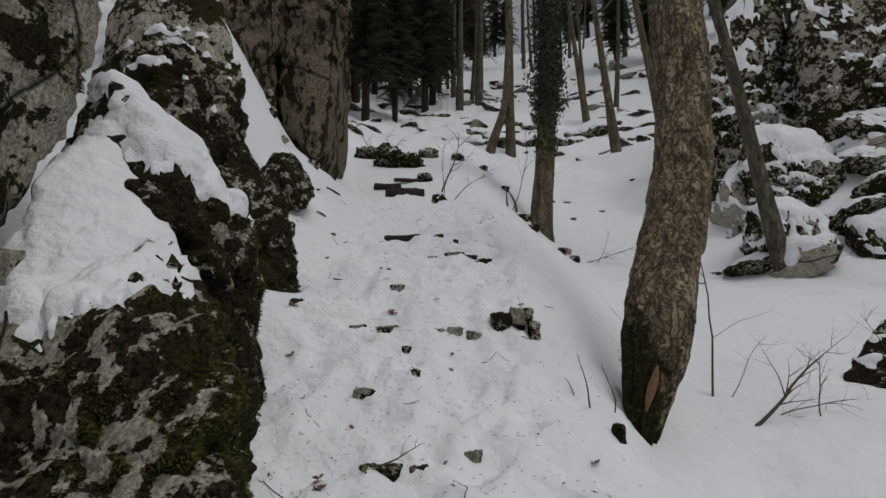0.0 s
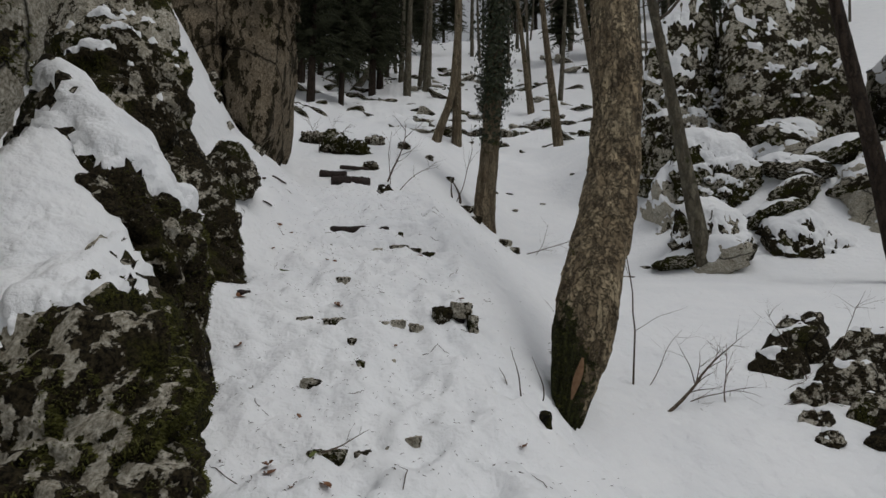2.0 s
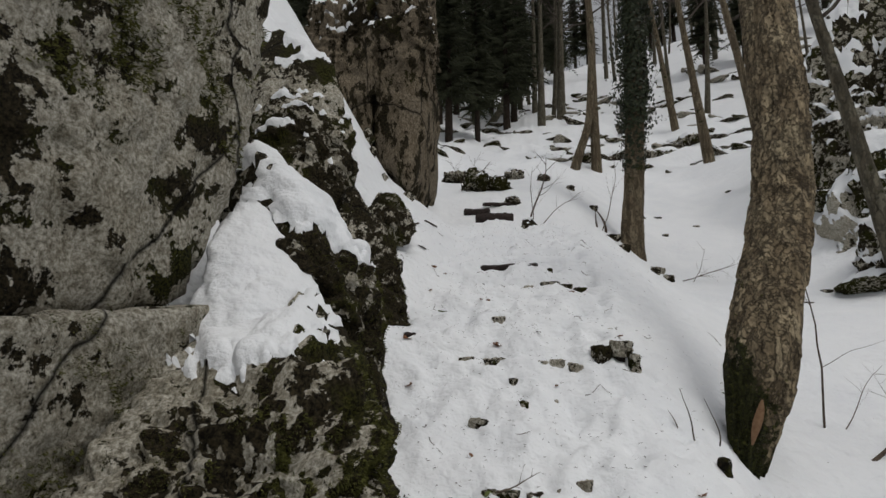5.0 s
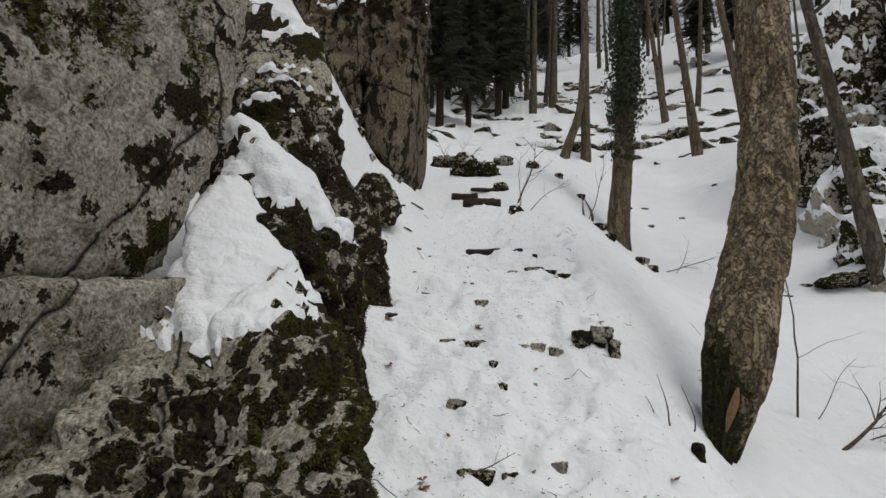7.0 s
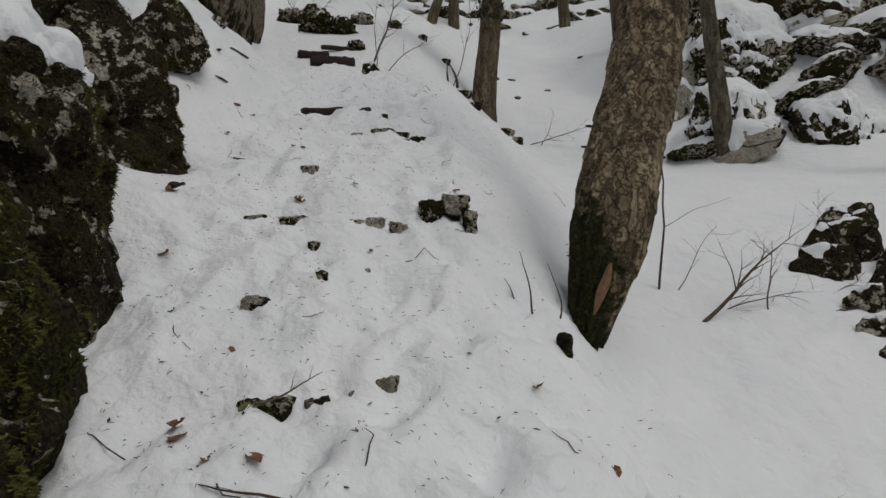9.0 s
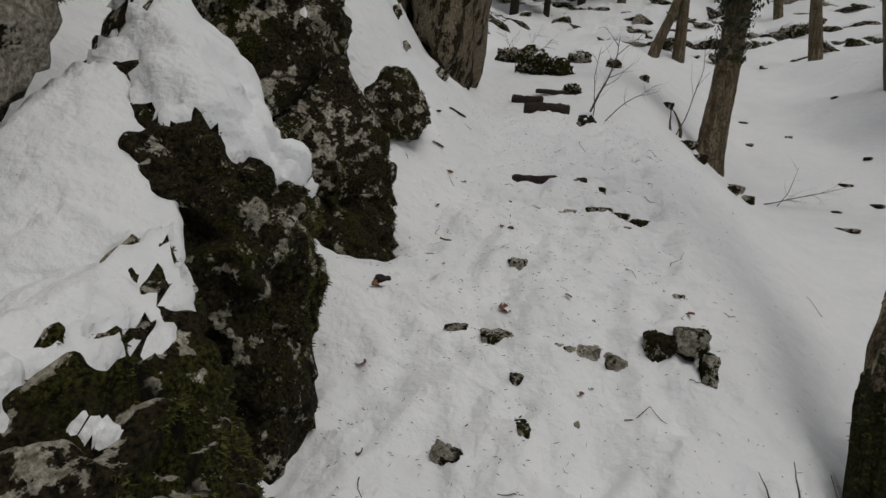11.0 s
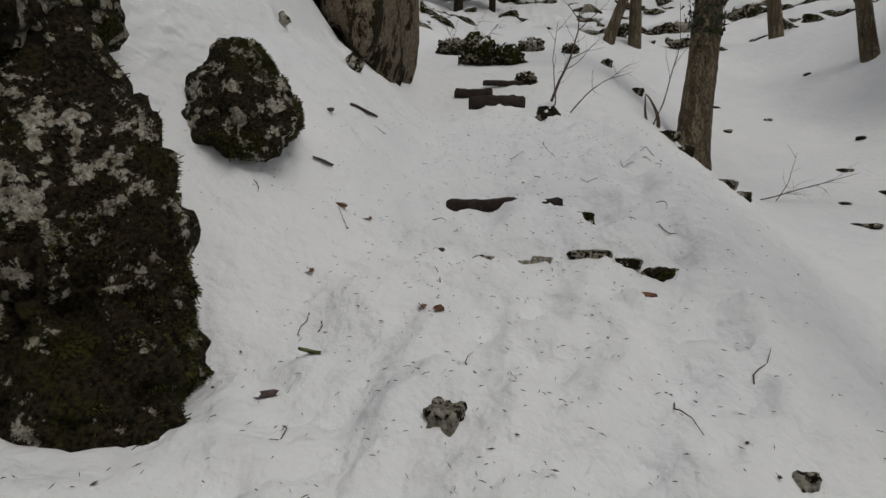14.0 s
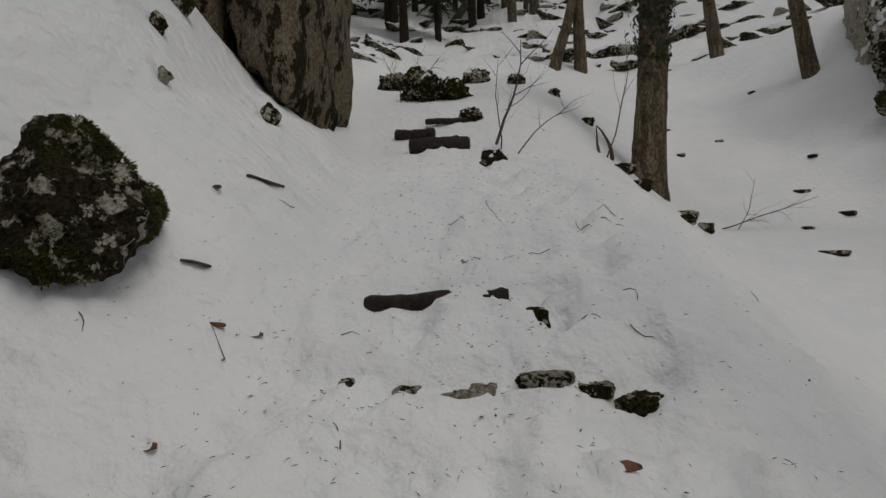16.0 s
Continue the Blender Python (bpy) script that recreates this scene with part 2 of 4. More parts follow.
# ---- the snow-covered ground ----
ALONG = [-60, -10, -3, 0, 2.87, 3.48, 4.22, 4.98, 6.25, 6.8, 9.72, 11.6, 14, 16, 20, 26, 34, 46, 60, 90, 140, 400]
RISE = [-14, -3.2, -1.05, -0.12, 0.93, 1.19, 1.56, 1.85, 2.39, 2.71, 3.70, 4.28, 5.5, 6.4, 8.0, 10.4, 13.6, 19.6, 28, 47, 70, 90]
STEP_ROWS = (2.87, 4.28, 6.28, 6.82, 9.9, 11.5)


def slope_height(x, y):
    x, y = np.asarray(x, float), np.asarray(y, float)
    z = np.interp(y, ALONG, RISE)
    drop = np.interp(y, [-5, 2, 4, 9, 13.5, 20, 30, 60], [0.7, 0.82, 1.0, 1.45, 2.25, 1.85, 0.6, 0])
    wide = np.interp(y, [2, 4, 6, 9, 13.5, 30], [1.35, 1.6, 1.95, 2.45, 3.0, 5])
    u = np.clip((x - 0.50) / wide, 0, 1)
    z = z - drop * (0.5 * sstep(0, 1, u) + 0.5 * (u - 0.12 * (1 - np.exp(-u / 0.12))))
    z = z + 0.26 * np.exp(-((x + 1.5) / 0.42) ** 2 - ((y - 4.25) / 0.36) ** 2)
    z = z + 0.12 * np.maximum(0, x - 7) ** 1.15 * sstep(4, 14, y)
    left = np.interp(y, [0, 3, 4.9, 5.9, 7.5, 10, 14, 20], [-1.5, -1.5, -1.35, -0.9, -0.85, -1.4, -2.2, -3.5])
    steep = np.interp(y, [0, 8, 12, 18, 30], [1.0, 1.0, 0.9, 0.5, 0.3])
    d = np.maximum(0, left - x)
    d = np.where(d < 0.4, d * d / 0.8, d - 0.2)
    z = z + 0.55 * np.maximum(0, x - 6.2) * sstep(10, 14, y) * sstep(30, 20, y) * sstep(16, 10, x)
    high = 9 * (1 - np.exp(-steep * d / 9))
    return z + high + 1.0 * np.clip(d - 1.1, 0, 4) * sstep(4.5, 6, y) * sstep(12, 9, y)


FOOT_R = rng(5)
FOOTPRINTS = []
for i in range(34):
    t = i / 33
    FOOTPRINTS.append((0.42 + 0.22 * math.sin(5 * t) + (0.13 if i % 2 else -0.13), -1 + 11.5 * t, 0.10, 0.15, 0.06 + 0.04 * FOOT_R.random()))
for i in range(26):
    FOOTPRINTS.append((-0.3 + 0.35 * FOOT_R.gauss(0, 1), -1 + 11 * FOOT_R.random(), 0.09, 0.14, 0.045 + 0.03 * FOOT_R.random()))


def ground_height(x, y):
    x, y = np.asarray(x, float).ravel(), np.asarray(y, float).ravel()
    z = slope_height(x, y)
    on_path = sstep(1.25, 0.75, np.abs(x + 0.1))
    for row in STEP_ROWS:
        z = z + on_path * 0.075 * (sstep(row - 0.05, row + 0.05, y) - sstep(row - 0.42, row + 0.42, y))
    near = sstep(16, 9, y) * sstep(9, 5, np.abs(x))
    z = z - 0.17 * np.exp(-((x - 1.42) / 0.30) ** 2 - ((y - 3.72) / 0.38) ** 2)
    for fx, fy, rx, ry, deep in FOOTPRINTS:
        q = ((x - fx) / rx) ** 2 + ((y - fy) / ry) ** 2
        z = z - deep * np.exp(-q * q)
    rim = np.exp(-((x - 0.70 - 0.08 * np.sin(2.3 * y)) / 0.11) ** 2) * sstep(4.6, 5.4, y) * sstep(11, 9, y)
    z = z + rim * (0.025 + 0.03 * np.sin(9.1 * y) + 0.02 * np.sin(23 * y + 1))
    rough = np.empty(len(x))
    for i in range(len(x)):
        px, py, k = x[i], y[i], near[i]
        far = min(1.0, max(0.0, (py - 14) / 20))
        v = 0.07 * noise.noise((px * 0.8, py * 0.8, 1.7)) * (1 + 4 * far)
        if k > 0.01:
            f = 1.0 if -1.2 < px < 1.7 else 0.5
            v += k * f * (0.08 * noise.noise((px * 3.1, py * 3.1, 5.0)) + 0.06 * noise.noise((px * 8, py * 8, 9.0)) - 0.10 * max(0.0, noise.noise((px * 11, py * 11, 4.0)) - 0.38) + 0.02 * noise.noise((px * 19, py * 19, 2.0)) + 0.012 * noise.noise((px * 30, py * 30, 6.0)))
        if far > 0:
            v += far * 0.5 * noise.fractal((px * 0.35, py * 0.35, 3.0), 0.9, 2.1, 4)
        rough[i] = v
    return z + rough


def hz(x, y):
    return float(ground_height([x], [y])[0])


def spread(lo, hi, step, ends, grow=1.09):
    mid = list(np.arange(lo, hi, step))
    up, down, s = [mid[-1]], [mid[0]], step
    while up[-1] < ends[1]:
        s *= grow
        up.append(up[-1] + s)
    s = step
    while down[-1] > ends[0]:
        s *= grow
        down.append(down[-1] - s)
    return np.array(down[:0:-1] + mid + up[1:])


gx, gy = spread(-2.6, 3.0, 0.045, (-300, 300)), spread(-0.5, 9.0, 0.05, (-150, 400), 1.035)
X, Y = np.meshgrid(gx, gy)
Z = ground_height(X, Y)
nx = len(gx)
quads = [(j * nx + i, j * nx + i + 1, (j + 1) * nx + i + 1, (j + 1) * nx + i) for j in range(len(gy) - 1) for i in range(nx - 1)]
ground = part("ground", as_mesh("ground", np.c_[X.ravel(), Y.ravel(), Z], quads), SNOW, None)
tagged(ground, "steep hillside under trodden snow, pitted and littered", "snow ground", "", "structure")


# ---- rocks ----
def ball(sub, cache={}):
    if sub not in cache:
        bm = bmesh.new()
        bmesh.ops.create_icosphere(bm, subdivisions=sub, radius=1)
        cache[sub] = (np.array([v.co[:] for v in bm.verts]), [[v.index for v in f.verts] for f in bm.faces])
        bm.free()
    return cache[sub]


def rock_form(corners, sub, sharp, rough, seed, grain=1.0, soft=False):
    """A worn boulder: the hull of its corners with rounded edges, broken up by ledges, knobs and pits."""
    bm = bmesh.new()
    for c in corners:
        bm.verts.new(c)
    bmesh.ops.convex_hull(bm, input=bm.verts)
    bm.normal_update()
    mid = sum((Vector(c) for c in corners), Vector()) / len(corners)
    planes = []
    for f in bm.faces:
        h = f.normal.dot(f.verts[0].co - mid)
        n = f.normal if h > 0 else -f.normal
        if abs(h) > 1e-4:
            planes.append((*n, abs(h)))
    bm.free()
    planes = np.array(planes)
    dirs, faces = ball(sub)
    q = np.maximum(dirs @ planes[:, :3].T, 0) / planes[:, 3]
    r = (q ** sharp).sum(1) ** (-1 / sharp)
    pts = np.array(mid) + dirs * r[:, None]
    o = seed * 7.3
    for i, p in enumerate(pts):
        v = Vector(p) * grain
        w = v + Vector((o, -o, o * 0.5))
        cell = noise.voronoi(w * 2.3)[0]
        crack = min(0.25, cell[1] - cell[0])
        s = 1.3 * noise.noise(w * 1.1) + 0.9 * noise.noise(w * 2.6) + 2.2 * (crack - 0.17) + (0.7 if soft else 0.9) * noise.noise(w * 6)
        if soft:
            s += 0.3 * noise.noise(w * 12)
        else:
            s += 0.6 * noise.noise(w * 14) + (0.25 * noise.noise(w * 30) if sub > 5 else 0)
        d = Vector(dirs[i])
        pts[i] += np.array(d) * s * rough
    return pts, faces


def snow_cover(me, thick, bare, seed, full=0.3, band=None):
    """Snow that lies on the faces of a mesh that look up."""
    n = len(me.vertices)
    co, no = np.empty(n * 3), np.empty(n * 3)
    me.vertices.foreach_get("co", co)
    me.vertex_normals.foreach_get("vector", no)
    co, no = co.reshape(-1, 3), no.reshape(-1, 3)
    edges = np.empty(len(me.edges) * 2, int)
    me.edges.foreach_get("vertices", edges)
    edges = edges.reshape(-1, 2)
    up = no[:, 2].copy()
    count = np.bincount(edges.ravel(), minlength=n)
    for _ in range(4):
        acc = np.zeros(n)
        np.add.at(acc, edges[:, 0], up[edges[:, 1]])
        np.add.at(acc, edges[:, 1], up[edges[:, 0]])
        up = 0.4 * up + 0.6 * acc / count
    wob = np.array([noise.noise((c[0] * 2.2 + seed, c[1] * 2.2, c[2] * 2.2)) + 0.7 * noise.noise((c[0] * 6, c[1] * 6 + seed, c[2] * 6)) + 0.5 * noise.noise((c[0] * 14, c[1] * 14, c[2] * 14 + seed)) for c in co])
    raw = (up + 0.22 * wob - bare) / full
    if band:
        a, b, wide = np.array(band[0]), np.array(band[1]), band[2]
        t = np.clip((co - a) @ (b - a) / ((b - a) @ (b - a)), 0, 1)
        off = np.linalg.norm(co - a - t[:, None] * (b - a), axis=1)
        lie = (wide * (1 - 0.55 * t) - off) / 0.15 + 1.9 * wob + 1.2 * (up - 0.3)
        raw = np.maximum(raw, np.minimum(lie, (up + 0.15) / 0.2))
    cover = sstep(0, 1, raw)
    lift = np.where(raw > 0, thick * np.sqrt(np.clip(raw, 0, 1)) * (1 + 0.35 * wob), raw * 0.7 * thick)
    pts = co + no * (lift * 0.5)[:, None] + np.array([0, 0, 1.0]) * (lift * 0.7)[:, None]
    for _ in range(6):
        acc = np.zeros((n, 3))
        np.add.at(acc, edges[:, 0], pts[edges[:, 1]])
        np.add.at(acc, edges[:, 1], pts[edges[:, 0]])
        pts = np.where((cover > 0.25)[:, None], 0.45 * pts + 0.55 * acc / count[:, None], pts)
    lumps = np.array([noise.noise((c[0] * 9, c[1] * 9, c[2] * 9 + seed)) + 0.5 * noise.noise((c[0] * 22, c[1] * 22, c[2] * 22)) for c in pts])
    pts = pts + no * (lumps * 0.3 * thick * (cover > 0.05))[:, None]
    keep = raw > -0.5
    faces = [tuple(f.vertices) for f in me.polygons if all(keep[i] for i in f.vertices)]
    used = sorted({i for f in faces for i in f})
    if len(faces) < 4:
        return None
    where = {u: k for k, u in enumerate(used)}
    return as_mesh("snow_cap", pts[used], [[where[i] for i in f] for f in faces])


def rock(name, corners, material, label, sub=5, sharp=9, rough=0.05, seed=1, grain=1.0, thick=0.05, bare=0.5, group="", category="rock", band=None):
    pts, faces = rock_form(corners, sub, sharp, rough, seed, grain, material == SNOW)
    me = as_mesh(name, pts, faces)
    me.materials.append(material)
    ob = tagged(new(name, me), label, category, group)
    if thick:
        cap = snow_cover(me, thick, bare, seed, 0.3, band)
        if cap:
            tagged(part("snow_cap", cap, SNOW, ob, "white snow lying on the ledges"), "", "", "", "stuff")
    return ob


rock("cliff", [(-1.76, 2.95, 3.7), (-2.05, 2.9, 2.4), (-2.00, 2.5, 1.85), (-2.08, 2.2, 1.75), (-2.15, 1.2, 1.6), (-2.05, 1.2, 3.6), (-1.70, 2.5, 5.2), (-4.30, 1, 5.4), (-4.10, 3.6, 5.2), (-4.10, 1, 1.5), (-4.10, 3.5, 1.6), (-2.40, 0.3, 1.5), (-2.40, 0.3, 4.5)],
     LIME, "tall pale limestone face with black moss and cracks", 6, 40, 0.05, 1, 1.0, 0.05, 0.85, category="rock face")
rock("rock_block", [(-1.80, 2.5, 1.86), (-1.80, 2.5, 1.45), (-1.94, 2.2, 1.0), (-2.04, 1.4, 0.75), (-2.00, 1.2, 1.72), (-1.92, 2.1, 1.84), (-3.42, 1.2, 1.6), (-3.42, 2.8, 1.8), (-3.42, 1.2, 0.6), (-3.42, 2.8, 0.8)],
     LIME, "pale limestone block jointed under the rock face", 6, 30, 0.035, 12, 1.0, 0, 0.9, category="rock face")
BAND = ((-1.46, 2.38, 1.65), (-1.98, 3.3, 3.1), 0.27)
rock("boulder", [(-0.5, 1.1, -0.3), (-0.56, 1.2, 0.5), (-0.72, 1.9, 1.2), (-0.8, 2.3, 1.42), (-0.97, 2.9, 1.35), (-1.0, 2.9, 0.5), (-0.58, 1.6, 0.0), (-1.1, 1.9, 1.52), (-1.5, 1.7, 1.2), (-1.82, 2.4, 1.68), (-1.5, 2.9, 2.1), (-2.2, 0.9, 0.5), (-2.4, 3, 1), (-2.2, 0.9, -0.3), (-1.1, 2.7, 1.8), (-1.3, 1.2, 0.85)],
     MOSSY, "large dark mossy limestone boulder with pale lichen, snow on top", 7, 14, 0.10, 2, 1.0, 0.06, 3.0, category="boulder", band=BAND)
rock("boulder", [(-1.03, 3.4, 1.1), (-1.04, 3.4, 1.95), (-1.0, 3.1, 0.9), (-1.3, 3.6, 2.3), (-1.2, 3.0, 2.0), (-1.45, 3.1, 2.4), (-1.95, 3.25, 3.0), (-2.3, 3.6, 3.3), (-1.6, 3.9, 2.5), (-1.22, 3.72, 1.8), (-1.18, 3.70, 1.0), (-2.4, 3, 1.4), (-1.4, 4, 1.2), (-2.4, 4.2, 1.4), (-1.5, 2.8, 2.0)],
     DARK, "black lichen covered boulder under a thick snow cap", 6, 14, 0.08, 3, 1.0, 0.08, 3.0, category="boulder", band=((-1.62, 3.3, 2.6), (-2.3, 3.65, 3.35), 0.36))
drift = rock("snow_drift", [(-2.02, 2.45, 1.78), (-2.08, 2.9, 2.55), (-1.29, 2.77, 1.78), (-1.23, 2.48, 1.55), (-1.36, 2.25, 1.45), (-1.60, 2.17, 1.45), (-1.84, 2.51, 1.91), (-1.88, 2.90, 2.36), (-1.94, 3.20, 2.78), (-1.66, 3.11, 2.38), (-1.45, 2.98, 2.11), (-1.64, 2.73, 1.46), (-1.40, 2.55, 1.37)],
     SNOW, "snow drift banked on the ledge between the rocks", 6, 9, 0.034, 14, 1.5, 0, 0.9, category="snow drift")
tagged(drift, "snow drift banked on the ledge between the rocks", "snow drift", "", "stuff")
rock("boulder", [(-1.30, 4.9, 1.3), (-1.27, 4.9, 2.2), (-1.25, 4.55, 1.3), (-1.45, 5.1, 2.7), (-1.85, 5.2, 3.35), (-2.1, 5.0, 3.3), (-2.25, 4.6, 2.5), (-2.1, 4.2, 1.4), (-1.45, 4.25, 1.2), (-2.2, 5.6, 2), (-1.7, 5.6, 2)],
     DARK, "tall dark boulder blotched with white lichen, foot in snow", 6, 14, 0.095, 4, 1.0, 0, 0.84, category="boulder")
rock("boulder", [(-1.42, 6.1, 3.0), (-1.48, 6.0, 2.78), (-1.5, 6.2, 3.28), (-1.74, 6.1, 3.5), (-2.0, 6.1, 3.4), (-2.1, 6.0, 3.0), (-1.75, 5.82, 2.8), (-1.66, 5.85, 3.12), (-1.8, 6.6, 2.9), (-2.0, 6.6, 3.3), (-1.55, 6.5, 3.1)],
     DARK, "rounded dark boulder half sunk in the snow bank", 6, 10, 0.045, 5, 1.3, 0.05, 0.88, category="boulder")
rock("rock_spire", [(-1.9, 4.9, 2.8), (-1.9, 5.0, 3.95), (-2.1, 5.1, 4.6), (-2.5, 5.2, 5.2), (-3.2, 5.3, 5.4), (-3.4, 4.8, 2.4), (-2.3, 4.3, 2.4), (-2.0, 4.6, 2.6), (-2.5, 4.5, 3.6), (-3, 6.2, 4), (-2.1, 5.8, 3.4)],
     GREY, "mossy limestone standing above the boulders with snow ledges", 6, 11, 0.07, 6, 1.0, 0.07, 0.55, category="rock")
rock("crag", [(-2.3, 10.8, 4.0), (-1.95, 10.6, 7.1), (-2.05, 10.6, 10.6), (-2.6, 11, 14.0), (-3.3, 10.3, 5.3), (-3.1, 10.4, 10.8), (-3.3, 11, 13.6), (-2.3, 10.0, 4.4), (-3.3, 12.8, 4.5), (-2.1, 12.5, 5.0), (-2.5, 12, 12.6)],
     CRAGROCK, "tall brown-grey limestone crag with dark clefts and snow ledges", 6, 12, 0.17, 7, 0.85, 0.10, 0.50, category="crag")
rock("crag", [(-3.2, 10.0, 5.0), (-3.2, 10.3, 9.0), (-3.5, 10.6, 12.5), (-4.6, 10.4, 7.0), (-4.9, 10.8, 12.1), (-4.2, 10.0, 5.6), (-5.2, 12.5, 6.0), (-3.4, 12, 5.0), (-4, 12, 12.8)],
     CRAGROCK, "brown grey limestone crag split by a dark chimney", 6, 12, 0.18, 8, 0.85, 0.14, 0.42, category="crag")
rock("crag", [(-4.6, 8.6, 5.6), (-4.2, 8.8, 6.8), (-4.6, 9.2, 8.4), (-6.5, 9, 6.2), (-6.8, 9.4, 9), (-5.4, 8.4, 6), (-7, 11, 7), (-5, 11, 6), (-5.4, 10.6, 8.8)],
     DARK, "dark snow-dusted crag above the bank", 5, 11, 0.12, 9, 0.55, 0.16, 0.35, category="crag")
for k, (x, y, s) in enumerate([(-2.2, 7.5, 0.1), (-2.52, 7.95, 0.11), (-2.2, 9.2, 0.16), (-2.9, 8.9, 0.2)]):
    z = hz(x, y)
    rock("rock", [(x + s * a, y + s * b, z + s * c) for a, b, c in ((1, 0, 0), (-1, 0.2, 0), (0.2, -1, 0), (0, 1, 0.2), (0.3, -0.5, 1.2), (-0.5, 0.2, 1.1), (0, 0, -1))], DARK, "small dark rock poking through the snow bank", 3, 8, 0.02, 20 + k, 3, 0.03, 0.85)

# the right-hand outcrop
OUT = [
    ([(7.0, 13.0, 3.0), (7.2, 13.2, 4.6), (7.9, 13.6, 5.2), (8.8, 13.2, 4.6), (9.0, 12.6, 3.0), (8.2, 12.4, 3.1), (8.0, 12.6, 4.2), (7.4, 14.6, 3.6), (9.2, 14.6, 4.4)], DARK, 0.36),
    ([(8.8, 12.4, 2.8), (8.9, 12.6, 4.2), (9.8, 12.4, 4.5), (10.8, 12.2, 3.9), (11.0, 12.0, 2.6), (9.6, 11.8, 2.8), (9.7, 12.0, 3.8), (9.4, 14, 4), (11, 14, 4)], DARK, 0.38),
    ([(7.5, 14.6, 3.6), (7.5, 14.8, 5.4), (8.1, 15.2, 6.4), (8.9, 14.8, 5.6), (9.0, 14.2, 3.6), (8.0, 14.2, 4.0), (7.7, 16.5, 5), (9, 16.5, 5.6)], MOSSY, 0.38),
    ([(7.8, 14.4, 4.4), (7.9, 14.8, 6.6), (8.8, 15.0, 7.4), (10.4, 14.6, 6.6), (10.8, 14.0, 4.6), (9.2, 13.8, 5.0), (9.2, 14.2, 6.2), (8.4, 17, 6), (11, 17, 7)], GREEN, 0.36),
    ([(8.0, 16.6, 5.4), (8.3, 16.9, 9.6), (9.4, 17.4, 12.6), (10.6, 17.0, 13.2), (11.0, 16.2, 6.2), (9.4, 15.9, 6.4), (9.4, 16.3, 9.4), (9.6, 20.5, 9), (11.5, 20.5, 12)], GREY, 0.36),
    ([(9.8, 15.2, 5.6), (10.0, 15.6, 10.4), (11.2, 16.2, 13.6), (13.6, 15.8, 13.8), (14.4, 14.8, 6), (11.8, 14.6, 6.4), (11.6, 15.0, 10.2), (11.4, 19, 10), (15, 19, 13)], GREY, 0.38),
    ([(9.0, 18.8, 6.4), (9.2, 19.2, 9.4), (10.2, 19.8, 12.4), (11.6, 19.4, 12), (11.8, 18.4, 6.6), (10.2, 18.0, 7.0), (10.2, 18.4, 9.2), (10, 22, 9.5), (12, 22, 11.5)], MOSSY, 0.36),
    ([(13.6, 12.6, 3.4), (13.8, 13.0, 8.4), (15, 13.6, 11.6), (18, 13, 11), (18.6, 12, 4), (15.6, 11.8, 4.2), (15.6, 12.2, 8), (15, 17, 9), (19, 17, 11)], GREY, 0.4),
    ([(11, 12.6, 3.2), (11.1, 12.8, 5.6), (12.2, 13, 6.6), (14, 12.4, 5.6), (14.4, 11.6, 3), (12.4, 11.6, 3.2), (12.4, 12, 5), (12, 15, 5.5), (15, 15, 6)], MOSSY, 0.45),
]
for k, (c, mat, bare) in enumerate(OUT):
    c = [(a - 0.5, b - 1.0, d - 0.55) for a, b, d in c]
    low = min(d for _, _, d in c)
    c += [(a, b, d - 1.8) for a, b, d in c if d < low + 1.3]
    rock("outcrop", c, mat, "mossy limestone outcrop terraced with snow ledges", 6, 12, 0.17, 30 + k, 0.75, 0.13, bare, "outcrop rocks", "outcrop")

# low rocks and logs at the right edge of the slope
for k, (x, y, s, h) in enumerate([(4.2, 5.6, 0.30, 1.1), (4.7, 6.0, 0.38, 1.1), (5.2, 6.5, 0.3, 1.0), (4.0, 4.9, 0.16, 1.0), (3.75, 4.5, 0.14, 1.0), (3.6, 4.2, 0.12, 1.0), (4.5, 5.0, 0.35, 1.2), (4.4, 4.5, 0.3, 1.1), (4.1, 4.1, 0.22, 1.0), (5.2, 5.4, 0.5, 1.2)]):
    z = hz(x, y)
    rock("rock", [(x + s * a, y + s * b, z + s * h * c) for a, b, c in ((1.4, 0, 0), (-1.3, 0.2, 0), (0.2, -0.9, 0), (0, 0.9, 0.2), (0.6, -0.4, 1), (-0.6, 0.2, 0.8), (0, 0, -1))], DARK, "low dark rock breaking the snow slope", 4, 8, 0.03, 50 + k, 2, 0.05, 0.7)

# stones round the upper steps
for k, (x, y, s, h, mat, lab) in enumerate([
        (-1.5, 15.2, 0.46, 1.5, GREEN, "bright green moss boulder capped with snow"), (-0.86, 15.0, 0.42, 1.0, GREEN, "dark mossy boulder beside the steps"), (-0.45, 13.2, 0.28, 0.7, DARK, "dark stone at the edge of the steps"),
        (-0.1, 10.1, 0.17, 0.8, DARK, "dark stone below the top steps"), (-2.3, 17, 0.5, 0.8, DARK, "dark rock on the slope"), (-0.5, 17.5, 0.4, 0.8, DARK, "dark rock on the slope"), (0.4, 16.4, 0.25, 0.9, DARK, "dark rock on the slope")]):
    z = hz(x, y)
    rock("stone", [(x + s * a, y + s * b, z + s * h * c) for a, b, c in ((1, 0, 0), (-1, 0.2, 0), (0.2, -1, 0), (0, 1, 0.3), (0.5, -0.5, 0.9), (-0.5, -0.2, 1), (0, 0, -1), (-0.6, -0.7, 0.4))], mat, lab, 5, 8, 0.17 * s, 60 + k, 2.2, 0.06, 0.72, "", "stone")


